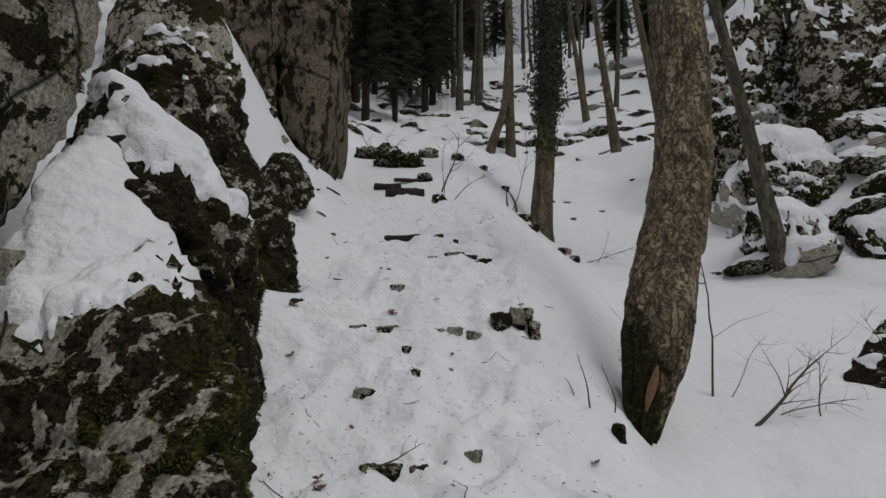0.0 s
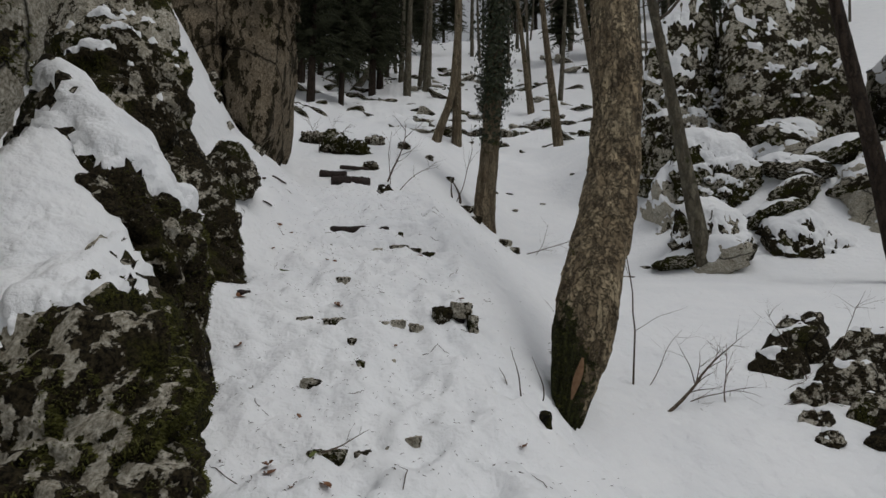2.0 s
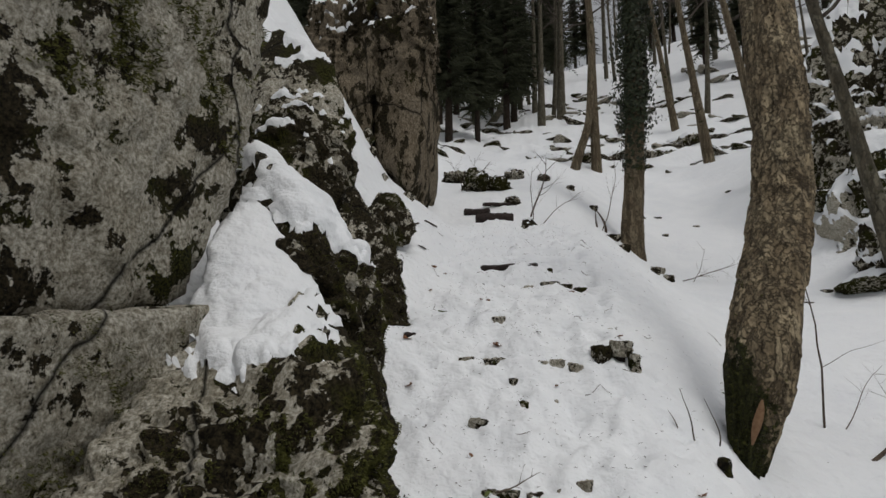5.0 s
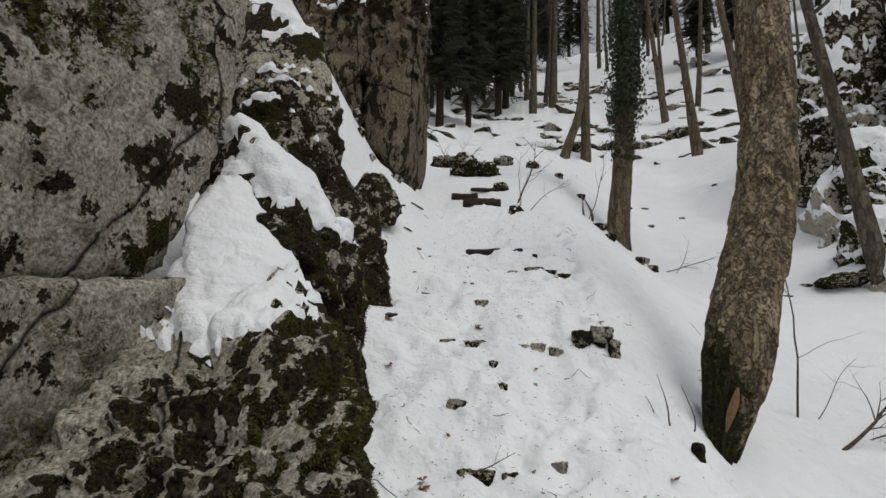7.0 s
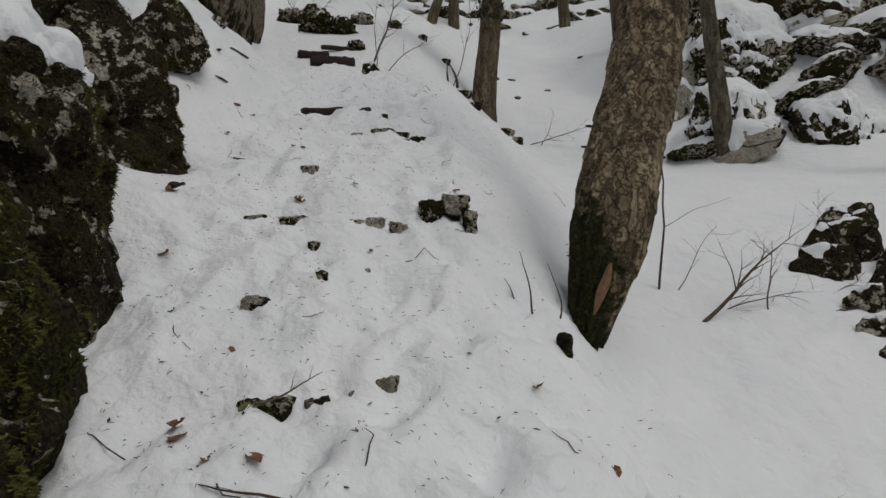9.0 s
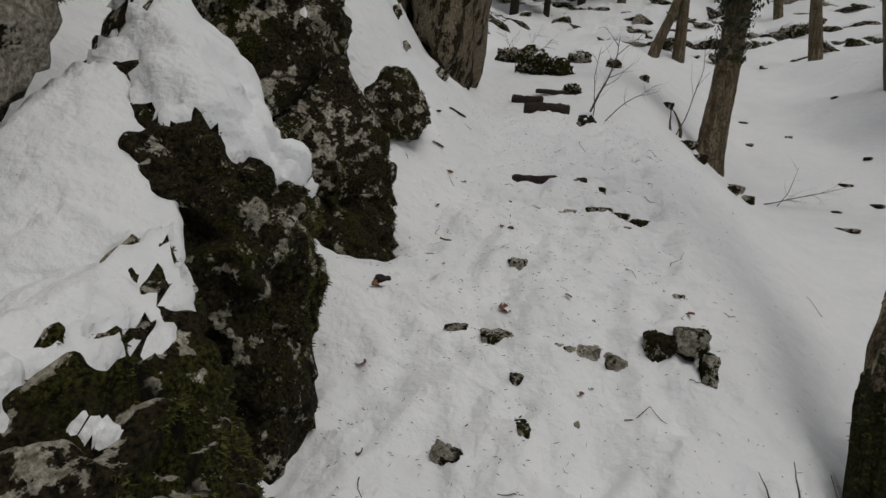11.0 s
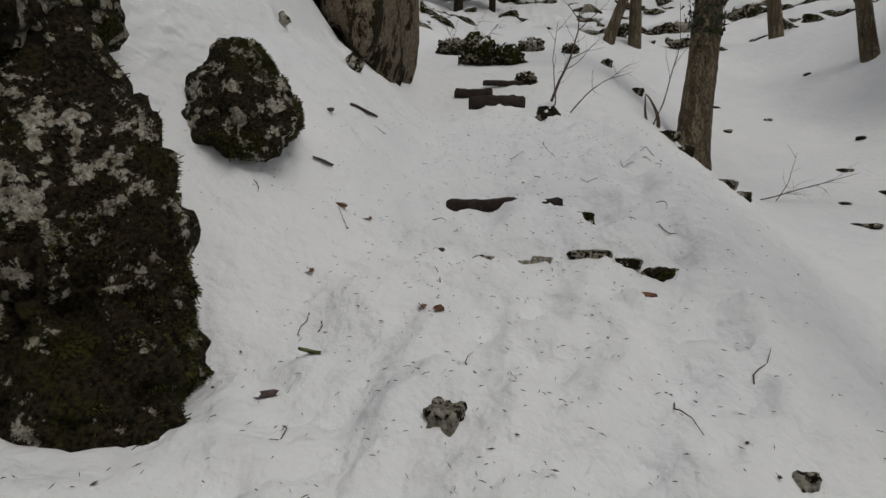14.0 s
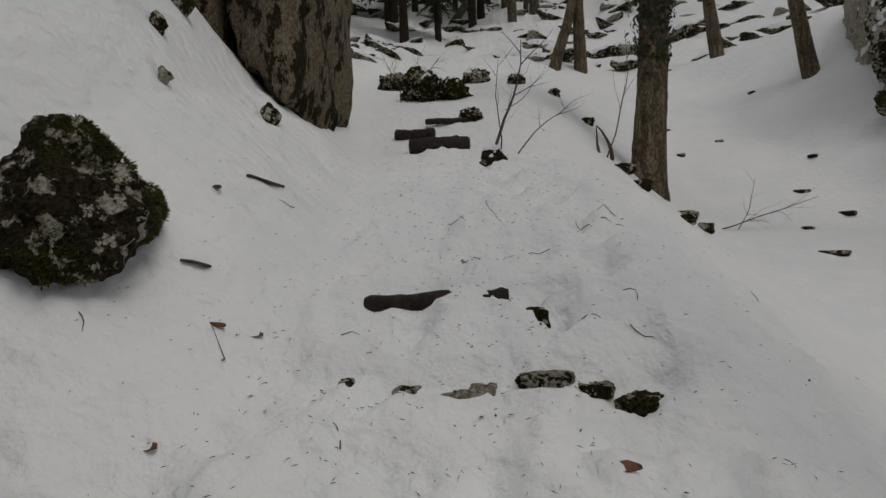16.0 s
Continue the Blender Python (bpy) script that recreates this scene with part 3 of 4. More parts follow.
# ---- steps ----
def lump(name, x, y, z, sx, sy, sz, material, label, seed, category="stone", turn=0.0, sub=4, sharp=6, group=""):
    c, s = math.cos(turn), math.sin(turn)
    pts = []
    for a, b, d in ((1, 1, 1), (1, -1, 1), (-1, 1, 1), (-1, -1, 1), (1, 1, -1), (1, -1, -1), (-1, 1, -1), (-1, -1, -1)):
        u, v = a * sx * (0.9 + 0.1 * d), b * sy
        pts.append((x + u * c - v * s, y + u * s + v * c, z + d * sz))
    return rock(name, pts, material, label, sub, sharp, 0.22 * min(sx, sy, sz), seed, 7, 0, 0.9, group, category)


for k, (x, y, dz, sx, sz, mat) in enumerate([
        (-0.63, 4.22, 0.02, 0.055, 0.04, STEPSTONE), (-0.40, 4.22, 0.02, 0.085, 0.06, STEPSTONE), (-0.08, 4.24, 0.0, 0.12, 0.035, STEPSTONE), (0.08, 4.22, -0.02, 0.06, 0.05, STEPSTONE), (0.22, 4.2, -0.02, 0.06, 0.06, STEPSTONE),
        (-0.30, 2.86, -0.015, 0.10, 0.05, STEPSTONE), (-0.12, 2.9, 0.0, 0.05, 0.03, STEPSTONE), (0.04, 2.9, -0.03, 0.05, 0.04, STEPSTONE), (0.15, 2.95, -0.035, 0.05, 0.04, STEPSTONE), (-0.47, 3.48, 0.0, 0.06, 0.06, STEPSTONE), (-0.18, 3.62, 0.0, 0.03, 0.03, STEPSTONE),
        (-0.4, 4.98, 0.02, 0.055, 0.05, STEPSTONE), (-0.25, 3.95, 0, 0.035, 0.03, STEPSTONE), (0.02, 3.8, 0, 0.03, 0.02, STEPSTONE),
        (0.46, 6.22, 0.02, 0.075, 0.06, DARK), (0.55, 6.15, -0.04, 0.04, 0.04, DARK), (0.30, 6.24, 0.025, 0.07, 0.03, STEPSTONE), (0.12, 6.26, 0.025, 0.10, 0.04, STEPSTONE), (-0.12, 6.27, 0.025, 0.05, 0.05, STEPSTONE), (-0.24, 6.27, 0.025, 0.07, 0.035, STEPSTONE), (-0.42, 6.27, 0.025, 0.05, 0.03, STEPSTONE), (-0.66, 6.25, 0.025, 0.03, 0.02, DARK),
        (0.12, 6.68, 0.02, 0.05, 0.05, GREEN), (0.62, 5.0, 0.0, 0.045, 0.03, STEPSTONE)]):
    lump("step_stone", x, y - 0.03, hz(x, y - 0.05) + dz - 0.032, sx * 1.2, 0.08, sz * 1.1, mat, "mossy grey stone showing through the snow of a step", 100 + k, "step stone", 0.3 * math.sin(k * 2.1), group="stones of the snowy steps")

# the broken kerb stone at the end of the second step
z = hz(0.48, 4.1)
kerb = lump("kerb_stone", 0.585, 4.26, z + 0.15, 0.09, 0.09, 0.062, STEPSTONE, "squared grey kerb stone, its top clear of snow", 140, "kerb stone", -0.1, 5, 14)
lump("kerb_stone", 0.42, 4.24, z + 0.09, 0.075, 0.08, 0.085, DARK, "broken dark kerb stone speckled with lichen", 143, "kerb stone", 0.15, 5, 8)
# dark filler between the kerb stones, the hollow's shade given as colour
lump("kerb_stone", 0.53, 4.29, z + 0.06, 0.09, 0.06, 0.07, WETWOOD_SHADE, "dark lump standing in for the shaded hollow under the kerb", 144, "kerb stone", 0.1, 4, 8)
lump("kerb_stone", 0.66, 4.17, z + 0.02, 0.04, 0.05, 0.10, GREEN, "small mossy kerb stone leaning in the snow", 141, "kerb stone", 0.3, 4, 8)
# added black lump: paints the shade of the hole under the boulder
lump("stone", -1.12, 4.34, hz(-1.12, 4.30) - 0.015, 0.06, 0.06, 0.05, WETWOOD_SHADE, "black lump standing in for the shaded hole under the boulder", 145, "stone", 0.2)
stub = lump("stone", 1.0, 3.35, hz(1.0, 3.3) + 0.02, 0.03, 0.05, 0.10, GREEN, "narrow moss-green stone beside the trunk foot", 142, "stone", 0.4, 4)


def log(name, a, b, r, material, label, seed, category="log", flat=1.0):
    a, b = Vector(a), Vector(b)
    n, sides = 24, 14
    verts, faces = [], []
    pts = [a.lerp(b, i / n) for i in range(n + 1)]
    tube(verts, faces, pts, [r * (0.82 if i in (0, n) else 1.0) for i in range(n + 1)], sides)
    out = []
    for v in verts:
        s = 1 + 0.30 * noise.noise((v.x * 5 + seed, v.y * 14, v.z * 14)) + 0.16 * noise.noise((v.x * 17, v.y * 40, v.z * 40))
        t = max(0.0, min(1.0, (v - a).dot(b - a) / (b - a).length_squared))
        c = a.lerp(b, t)
        d = (v - c) * s
        d.z *= flat
        out.append(c + d)
    return tagged(part(name, as_mesh(name, out, faces), material, None, label), "", category)


log("step_log", (-0.72, 6.80, hz(-0.4, 6.74) + 0.015), (0.0, 6.79, hz(-0.4, 6.74) + 0.03), 0.055, WETWOOD_SHADE, "dark wet log edging a step, snow above it", 1, "step log")
z = hz(-0.8, 11.4)
log("step_beam", (-1.2, 11.45, z + 0.05), (-0.40, 11.45, z + 0.035), 0.13, WETWOOD_SHADE, "black wet timber beam forming a step riser", 2, "step beam", 1.0)
z = hz(-1.1, 12.2)
log("step_beam", (-1.55, 12.3, z + 0.08), (-0.95, 12.3, z + 0.06), 0.09, WETWOOD_SHADE, "dark timber step under snow", 3, "step beam", 0.9)
z = hz(-0.9, 12.9)
log("step_beam", (-1.15, 12.8, z + 0.06), (-0.5, 13.05, z + 0.10), 0.06, WETWOOD_SHADE, "slanting dark timber step under snow", 4, "step beam", 0.8)


# ---- trees ----
def trunk_mesh(name, spine, sides, rings, furrow, seed, stretch=0.22, freq=9.0):
    """A trunk along spine rows (x, y, z, radius), with furrowed and flaking bark."""
    sp = np.array(spine, float)
    t = np.concatenate([[0], np.cumsum(np.linalg.norm(np.diff(sp[:, :3], axis=0), axis=1))])
    u = np.linspace(0, t[-1], rings)
    k = np.ones(9) / 9
    cols = []
    for c in range(4):
        v = np.interp(u, t, sp[:, c])
        pad = np.concatenate([np.full(4, v[0]) + (v[0] - v[4:0:-1]), v, np.full(4, v[-1]) + (v[-1] - v[-2:-6:-1])])
        cols.append(np.convolve(pad, k, "valid"))
    verts, faces = [], []
    for i in range(rings):
        cx, cy, cz, r = (c[i] for c in cols)
        for j in range(sides):
            a = 2 * math.pi * j / sides
            dx, dy = math.cos(a), math.sin(a)
            p = (dx * freq * 0.5 + seed, dy * freq * 0.5, u[i] * freq * stretch)
            ridge = 1 - abs(noise.noise(p)) * 2
            fine = noise.noise((dx * freq * 1.3, dy * freq * 1.3 + seed, u[i] * freq * stretch * 2.2))
            plate = noise.noise((dx * 3 + seed, dy * 3, u[i] * 5.0))
            step = 0.5 if plate > 0.08 else 0.0
            big = noise.noise((dx * 0.9, dy * 0.9 + seed, u[i] * 0.8))
            rr = r * (1 + 0.10 * big) + furrow * (ridge * 0.6 + fine * 0.5 + step)
            verts.append((cx + dx * rr, cy + dy * rr, cz))
    for i in range(rings - 1):
        for j in range(sides):
            a, b = i * sides + j, i * sides + (j + 1) % sides
            faces.append((a, b, b + sides, a + sides))
    return as_mesh(name, verts, faces)


def branches(verts, faces, start, way, length, radius, depth, r, sides=5, droop=0.0, kids=4, wander=0.35):
    n = 6
    pts, radii, p, d = [Vector(start)], [radius], Vector(start), Vector(way).normalized()
    ends = []
    for i in range(n):
        d = (d + Vector((r.gauss(0, wander), r.gauss(0, wander), r.gauss(0, wander) - droop)) * 0.33).normalized()
        p = p + d * (length / n)
        pts.append(p)
        radii.append(radius * (1 - 0.8 * (i + 1) / n))
        ends.append((p, Vector(d), radii[-1]))
    tube(verts, faces, pts, radii, sides)
    if depth > 0:
        for _ in range(kids):
            q, e, rad = ends[r.randrange(1, n)]
            side = Vector((r.gauss(0, 1), r.gauss(0, 1), r.gauss(0.2, 0.7))).normalized()
            branches(verts, faces, q, e * 0.7 + side * 0.8, length * r.uniform(0.4, 0.65), max(rad * 0.7, radius * 0.15), depth - 1, r, max(3, sides - 1), droop, kids, wander)


# the near leaning tree
main_tree = empty("leaning_tree", pose(1.42, 3.95, hz(1.42, 3.95)), "leaning tree with flaking brown bark and mossy foot", "tree")
inv = Vector(main_tree.location)


def local(rows, o):
    return [(a - o.x, b - o.y, c - o.z, r) for a, b, c, r in rows]


part("trunk", trunk_mesh("trunk", local([(1.31, 4.0, 0.35, 0.04), (1.32, 3.98, 0.70, 0.065), (1.37, 3.97, 0.95, 0.115), (1.43, 3.97, 1.2, 0.175), (1.50, 4.02, 1.45, 0.222), (1.545, 4.07, 1.7, 0.232), (1.65, 4.20, 1.97, 0.226), (1.86, 4.45, 2.43, 0.215), (2.05, 4.70, 2.95, 0.215), (2.20, 4.95, 3.68, 0.215), (2.28, 5.15, 4.85, 0.205), (2.32, 5.35, 6.4, 0.19), (2.3, 5.6, 9.4, 0.14), (2.4, 5.8, 12.5, 0.05)], inv), 150, 700, 0.024, 3), BARK, main_tree)
v, f = [], []
for a in range(7):
    r = rng(300 + a)
    ang = a * 0.9
    branches(v, f, (2.3 - inv.x, 5.45 - inv.y, 6.9 + 0.7 * a - inv.z), (math.cos(ang), math.sin(ang), 0.7), 2.4, 0.05, 2, r)
part("crown", as_mesh("crown", v, f), TWIGFAR, main_tree, "bare winter branches")


def leaf_quads(verts, faces, p, n, size, r):
    """One small pointed leaf with a fold."""
    n = n.normalized()
    u = n.cross(Vector((r.gauss(0, 1), r.gauss(0, 1), r.gauss(0, 1)))).normalized()
    w = n.cross(u)
    s = len(verts)
    verts.extend([p - u * size * 0.5, p + w * size * 0.42 + n * size * 0.12, p + u * size * 0.6, p - w * size * 0.42 + n * size * 0.12])
    faces.extend([(s, s + 1, s + 2), (s, s + 2, s + 3)])


# the ivy-grown tree
bx, by = 2.28, 13.3
bz = hz(bx, by)
ivy_tree = empty("ivy_tree", pose(bx, by, bz), "tree trunk wrapped in dark green ivy above a bare foot", "tree")
rows = [(0.05, 0, -0.6, 0.30), (0.02, 0, 0.0, 0.275), (0.06, 0, 0.5, 0.25), (0.16, 0, 1.5, 0.225), (0.26, 0.0, 3, 0.21), (0.34, 0, 5, 0.2), (0.42, 0, 9, 0.15), (0.4, 0, 14, 0.05)]
part("trunk", trunk_mesh("trunk", rows, 64, 260, 0.014, 8), BARKTAN, ivy_tree)
r = rng(40)
v, f = [], []
for i in range(8500):
    h = 1.9 + 8.0 * r.random() ** 0.9
    a = r.uniform(0, 2 * math.pi)
    cx = float(np.interp(h, [q[2] for q in rows], [q[0] for q in rows]))
    rad = float(np.interp(h, [q[2] for q in rows], [q[3] for q in rows])) + abs(r.gauss(0, 0.15)) * min(1, (h - 1.7) / 1.5) * (1 + 0.7 * noise.noise((h * 1.1, a, 3)))
    if h < 3.0 and r.random() < 0.6:
        continue
    d = Vector((math.cos(a), math.sin(a), r.gauss(-0.1, 0.5)))
    leaf_quads(v, f, Vector((cx + d.x * rad, d.y * rad, h)), d, r.uniform(0.06, 0.12), r)
tagged(part("ivy", as_mesh("ivy", v, f, False), IVY, ivy_tree, "dense dark ivy leaves"), "", "", "", "stuff")
v, f = [], []
for a in range(6):
    branches(v, f, (0.4, 0, 8 + 0.8 * a), (math.cos(a * 1.1), math.sin(a * 1.1), 0.6), 2.6, 0.06, 2, rng(310 + a))
part("crown", as_mesh("crown", v, f), TWIGFAR, ivy_tree, "bare winter branches")


def bare_tree(name, x, y, rows, mat, label, seed, limbs=8, group="", furrow=0.008, sides=28, rings=90):
    z = hz(x, y)
    ob = empty(name, pose(x, y, z), label, "tree", group)
    part("trunk", trunk_mesh("trunk", rows, sides, rings, furrow, seed), mat, ob)
    v, f = [], []
    r = rng(seed + 500)
    top = rows[-1]
    for a in range(limbs):
        h = top[2] * (0.45 + 0.5 * a / limbs)
        cx, cy, cr = (float(np.interp(h, [q[2] for q in rows], [q[c] for q in rows])) for c in (0, 1, 3))
        ang = a * 2.4 + r.random()
        branches(v, f, (cx, cy, h), (math.cos(ang), math.sin(ang), 0.9), top[2] * 0.22, cr * 0.45, 2, r, 4, 0, 3)
    part("crown", as_mesh("crown", v, f), TWIGFAR, ob, "bare winter branches")
    return ob


def straight(height, r0, lx, ly, bend=0.0):
    return [(lx * h / height + bend * math.sin(math.pi * h / height), ly * h / height, h, r0 * (1.25 if h <= 0 else 1 - 0.75 * h / height)) for h in (-0.6, 0, 0.25 * height, 0.5 * height, 0.75 * height, height)]


bare_tree("tree", 7.0, 11.6, straight(13, 0.16, -1.9, 0.5), BARKGREY, "slanting grey-barked tree beside the mossy outcrop", 11)
bare_tree("tree", 8.0, 19.4, straight(13, 0.17, -1.8, 0.3), BARKTAN, "slim tan tree leaning over the slope", 12)
bare_tree("tree", 8.2, 26.0, straight(16, 0.2, -1.5, 0.5), BARKTAN, "pale tan trunk standing above mossy rocks", 13)
bare_tree("twin_tree", 2.35, 25.0, [(-0.4, 0, -0.6, 0.27), (-0.3, 0, 0, 0.23), (0.5, 0.1, 2.2, 0.16), (0.75, 0.1, 6, 0.14), (0.7, 0.2, 12, 0.1), (0.6, 0.2, 17, 0.04)], BARKTAN, "curved trunk growing close beside its twin", 14)
bare_tree("twin_tree", 3.1, 25.3, [(0, 0, -0.6, 0.26), (0, 0, 0, 0.23), (0, 0.1, 3, 0.19), (0.05, 0.1, 7, 0.17), (-0.2, 0.2, 13, 0.11), (-0.5, 0.2, 19, 0.04)], BARKTAN, "straight tan trunk with a curved twin beside it", 15)
bare_tree("tree", 10.5, 40, straight(17, 0.22, -2.0, 0), BARKTAN, "slim trunk on the far slope", 16)
bare_tree("tree", -4.6, 50, straight(15, 0.3, 0.2, 0), BARKGREY, "grey trunk at the foot of the dark firs", 17)
bare_tree("tree", -1.9, 50, [(-1.6, 0, -0.6, 0.45), (-1.2, 0, 0, 0.4), (-0.1, 0, 1.6, 0.28), (0.5, 0, 5, 0.22), (0.9, 0, 15, 0.1)], BARKGREY, "trunk with a sharply curved mossy foot", 18)
bare_tree("tree", 1.4, 48, straight(20, 0.3, 0.3, 0), BARKGREY, "slim grey trunk on the far slope", 19)
bare_tree("tree", 3.4, 52, straight(20, 0.36, 0.5, 0), BARKGREY, "grey trunk on the far slope", 20)
bare_tree("tree", 9.2, 9.0, straight(12, 0.16, -1.6, 0.6), BARKDARK, "dark leaning tree at the outcrop edge", 22)


# ---- woods on the slope ----
def fir_parts(seed, height):
    r = rng(seed)
    rows = straight(height, height * 0.014, 0.1, 0)
    tm = trunk_mesh("trunk", rows, 10, 24, 0.01, seed)
    v, f = [], []
    h = height * 0.2
    while h < height * 0.98:
        k = 1 - h / height
        reach = height * 0.19 * (k ** 0.75) + 0.25
        for b in range(6):
            a = r.uniform(0, 2 * math.pi)
            reach_b = reach * r.uniform(0.6, 1.1)
            out = Vector((math.cos(a), math.sin(a), 0))
            side = Vector((-out.y, out.x, 0))
            n = 9
            for i in range(n):
                t = (i + 0.6) / n
                base = Vector((0, 0, h)) + out * reach_b * t + Vector((0, 0, -0.45 * reach_b * t * t + 0.12 * reach_b * t))
                for s in (-1, 1):
                    w = reach_b * 0.30 * (1.05 - t) + 0.10
                    tip = base + (side * s * r.uniform(0.6, 1.1) + out * 0.55) * w + Vector((0, 0, -0.3 * w - 0.06 * r.random()))
                    s0 = len(v)
                    g = 0.05 + 0.05 * r.random()
                    v.extend([base - out * g, base + out * g, tip + Vector((0, 0, -g)), base + Vector((0, 0, -0.22 * w - g))])
                    f.extend([(s0, s0 + 1, s0 + 2), (s0, s0 + 2, s0 + 3)])
        h += height * 0.024 + 0.05
    return tm, as_mesh("crown", v, f, False)


R = rng(77)
firs = []
for k in range(3):
    tm, cm = fir_parts(80 + k, 15 + 3 * k)
    ob = empty("fir_tree", pose(-8 - 3 * k, 46, hz(-8 - 3 * k, 46) - 0.3), "dark green fir with drooping boughs on the slope", "fir tree", "firs on the slope")
    part("trunk", tm, BARKDARK, ob)
    tagged(part("crown", cm, NEEDLES, ob, "dark drooping needle boughs"), "", "", "", "stuff")
    firs.append(ob)
woods = [bare_tree("tree", -12 - 3 * k, 70, straight(17 + 2 * k, 0.13 + 0.03 * k, 0.6 * k - 0.6, 0, 0.3), BARKGREY, "bare winter tree in the wood on the slope", 90 + k, 12, "bare trees of the wood", 0.006, 14, 40) for k in range(4)]
spots = []
for _ in range(1500):
    y = 50 + 85 * R.random() ** 1.1
    x = R.uniform(-0.75, 0.95) * y
    if abs(x - 0.11 * y) < 0.035 * y and y < 120:
        continue
    if any((x - a) ** 2 + (y - b) ** 2 < 5 for a, b in spots):
        continue
    spots.append((x, y))
    if len(spots) > 300:
        break
for i, (x, y) in enumerate(spots):
    left = x < 0.03 * y
    if R.random() < (0.6 if left else 0.42) * (1 if y > 58 or left else 0):
        ob = copy_thing(firs[i % 3], pose(x, y, hz(x, y) - 0.3, 0, 0, R.uniform(0, 360)))
    else:
        ob = copy_thing(woods[i % 4], pose(x, y, hz(x, y) - 0.2, R.gauss(0, 2.5), R.gauss(0, 2.5), R.uniform(0, 360)))
    s = R.uniform(0.75, 1.3)
    ob.scale = (s, s, s)
# firs close behind the crag
for x, y, s in ((-9, 34, 1.0), (-13, 30, 1.1), (-7.5, 46, 1.0), (-3.5, 56, 1.1), (-11, 42, 1.2), (-0.5, 58, 1.1), (-16, 38, 1.2), (-3.6, 40, 0.9), (-1.6, 46, 0.95), (-5.5, 38, 1.0)):
    ob = copy_thing(firs[int(x) % 3], pose(x, y, hz(x, y) - 0.2, 0, 0, x * 50))
    ob.scale = (s, s, s)
for x, y, s in ((17, 29, 0.9), (22, 27, 1.0), (20, 37, 1.1), (14, 44, 1.0), (25, 36, 1.1), (19, 48, 1.2), (24, 50, 1.2)):
    ob = copy_thing(woods[int(x) % 4], pose(x, y, hz(x, y) - 0.2, 0, 0, x * 50))
    ob.scale = (s, s, s)

# snow-capped rocks scattered over the upper slope
kinds = []
for k in range(4):
    r = rng(700 + k)
    c = [(r.uniform(0.5, 1) * math.cos(a) * 1.3, r.uniform(0.5, 1) * math.sin(a), r.uniform(-0.3, 0.5)) for a in np.arange(0, 6.2, 0.7)] + [(0.2, 0, 0.7), (-0.4, 0.2, 0.6), (0, 0, -0.6)]
    ob = rock("slope_rock", c, (DARK, MOSSY, GREEN, GREY)[k], "snow-capped mossy rock on the upper slope", 4, 9, 0.10, 710 + k, 1.0, 0.10, 0.5, "rocks of the upper slope", "rock")
    x, y = 5 + 1.5 * k, 30.5 + k
    ob.matrix_basis = pose(x, y, hz(x, y))
    kinds.append(ob)
for i in range(290):
    y = 23 + 43 * R.random()
    x = R.uniform(-0.35, 0.75) * y
    if y < 26 and -1 < x < 9.5:
        continue
    ob = copy_thing(kinds[i % 4], pose(x, y, hz(x, y) - 0.10, R.gauss(8, 9), R.gauss(0, 12), R.gauss(0, 35)))
    s = R.uniform(0.2, 0.8) ** 1.3 * (0.7 + y / 60)
    ob.scale = (s * 1.6, s, s * 0.85)


for i in range(46):
    y = R.uniform(11.5, 22)
    x = R.uniform(0.50, 0.95) * y
    ob = copy_thing(kinds[i % 4], pose(x, y, hz(x, y) + 0.05, R.gauss(0, 12), R.gauss(-12, 10), R.uniform(0, 360)))
    s = R.uniform(0.4, 1.0)
    ob.scale = (s * 1.3, s, s * 0.9)


# ---- moss ----
def moss_tufts(ob, count, seed, test, size=0.022):
    """Shaggy moss: short blades that stand out from the rock where test allows."""
    r = rng(seed)
    me = ob.data
    v, f = [], []
    n = len(me.vertices)
    tries = 0
    while len(f) < count and tries < count * 30:
        tries += 1
        q = me.vertices[r.randrange(n)]
        c, nn = q.co, q.normal
        if not test(c, nn) or noise.noise((c.x * 3.1 + seed, c.y * 3.1, c.z * 3.1)) + 0.4 * noise.noise((c.x * 9, c.y * 9 + seed, c.z * 9)) < 0.02:
            continue
        for _ in range(3):
            base = c + Vector((r.gauss(0, 1), r.gauss(0, 1), r.gauss(0, 1))) * size * 0.8
            base = base - nn * (base - c).dot(nn)
            d = (nn + Vector((r.gauss(0, 0.6), r.gauss(0, 0.6), r.gauss(-0.35, 0.5)))).normalized() * size * r.uniform(0.6, 1.4)
            w = d.cross(Vector((r.gauss(0, 1), r.gauss(0, 1), r.gauss(0, 1)))).normalized() * size * 0.22
            k = len(v)
            v += [base - nn * 0.006 + w, base - nn * 0.006 - w, base + d * 0.6 + w * 0.7, base + d]
            f += [(k, k + 1, k + 2), (k + 1, k + 3, k + 2)]
    if f:
        tagged(part("moss", as_mesh("moss", v, f, False), MOSSTUFT, ob, "shaggy dark green moss"), "", "", "", "stuff")


for ob in [o for o in scene.objects if not o.parent and o.type == "MESH" and o.name.split(".")[0] in ("cliff", "boulder", "rock_block")]:
    if ob.name.startswith("cliff"):
        moss_tufts(ob, 16000, 3, lambda c, n: c.x > -2.6 and (c.z > 2.75 or c.z < 1.85), 0.028)
    else:
        moss_tufts(ob, 48000 if ob.name == "boulder" else 12000, 5, lambda c, n: n.x > 0.25 and n.z < 0.7, 0.015)


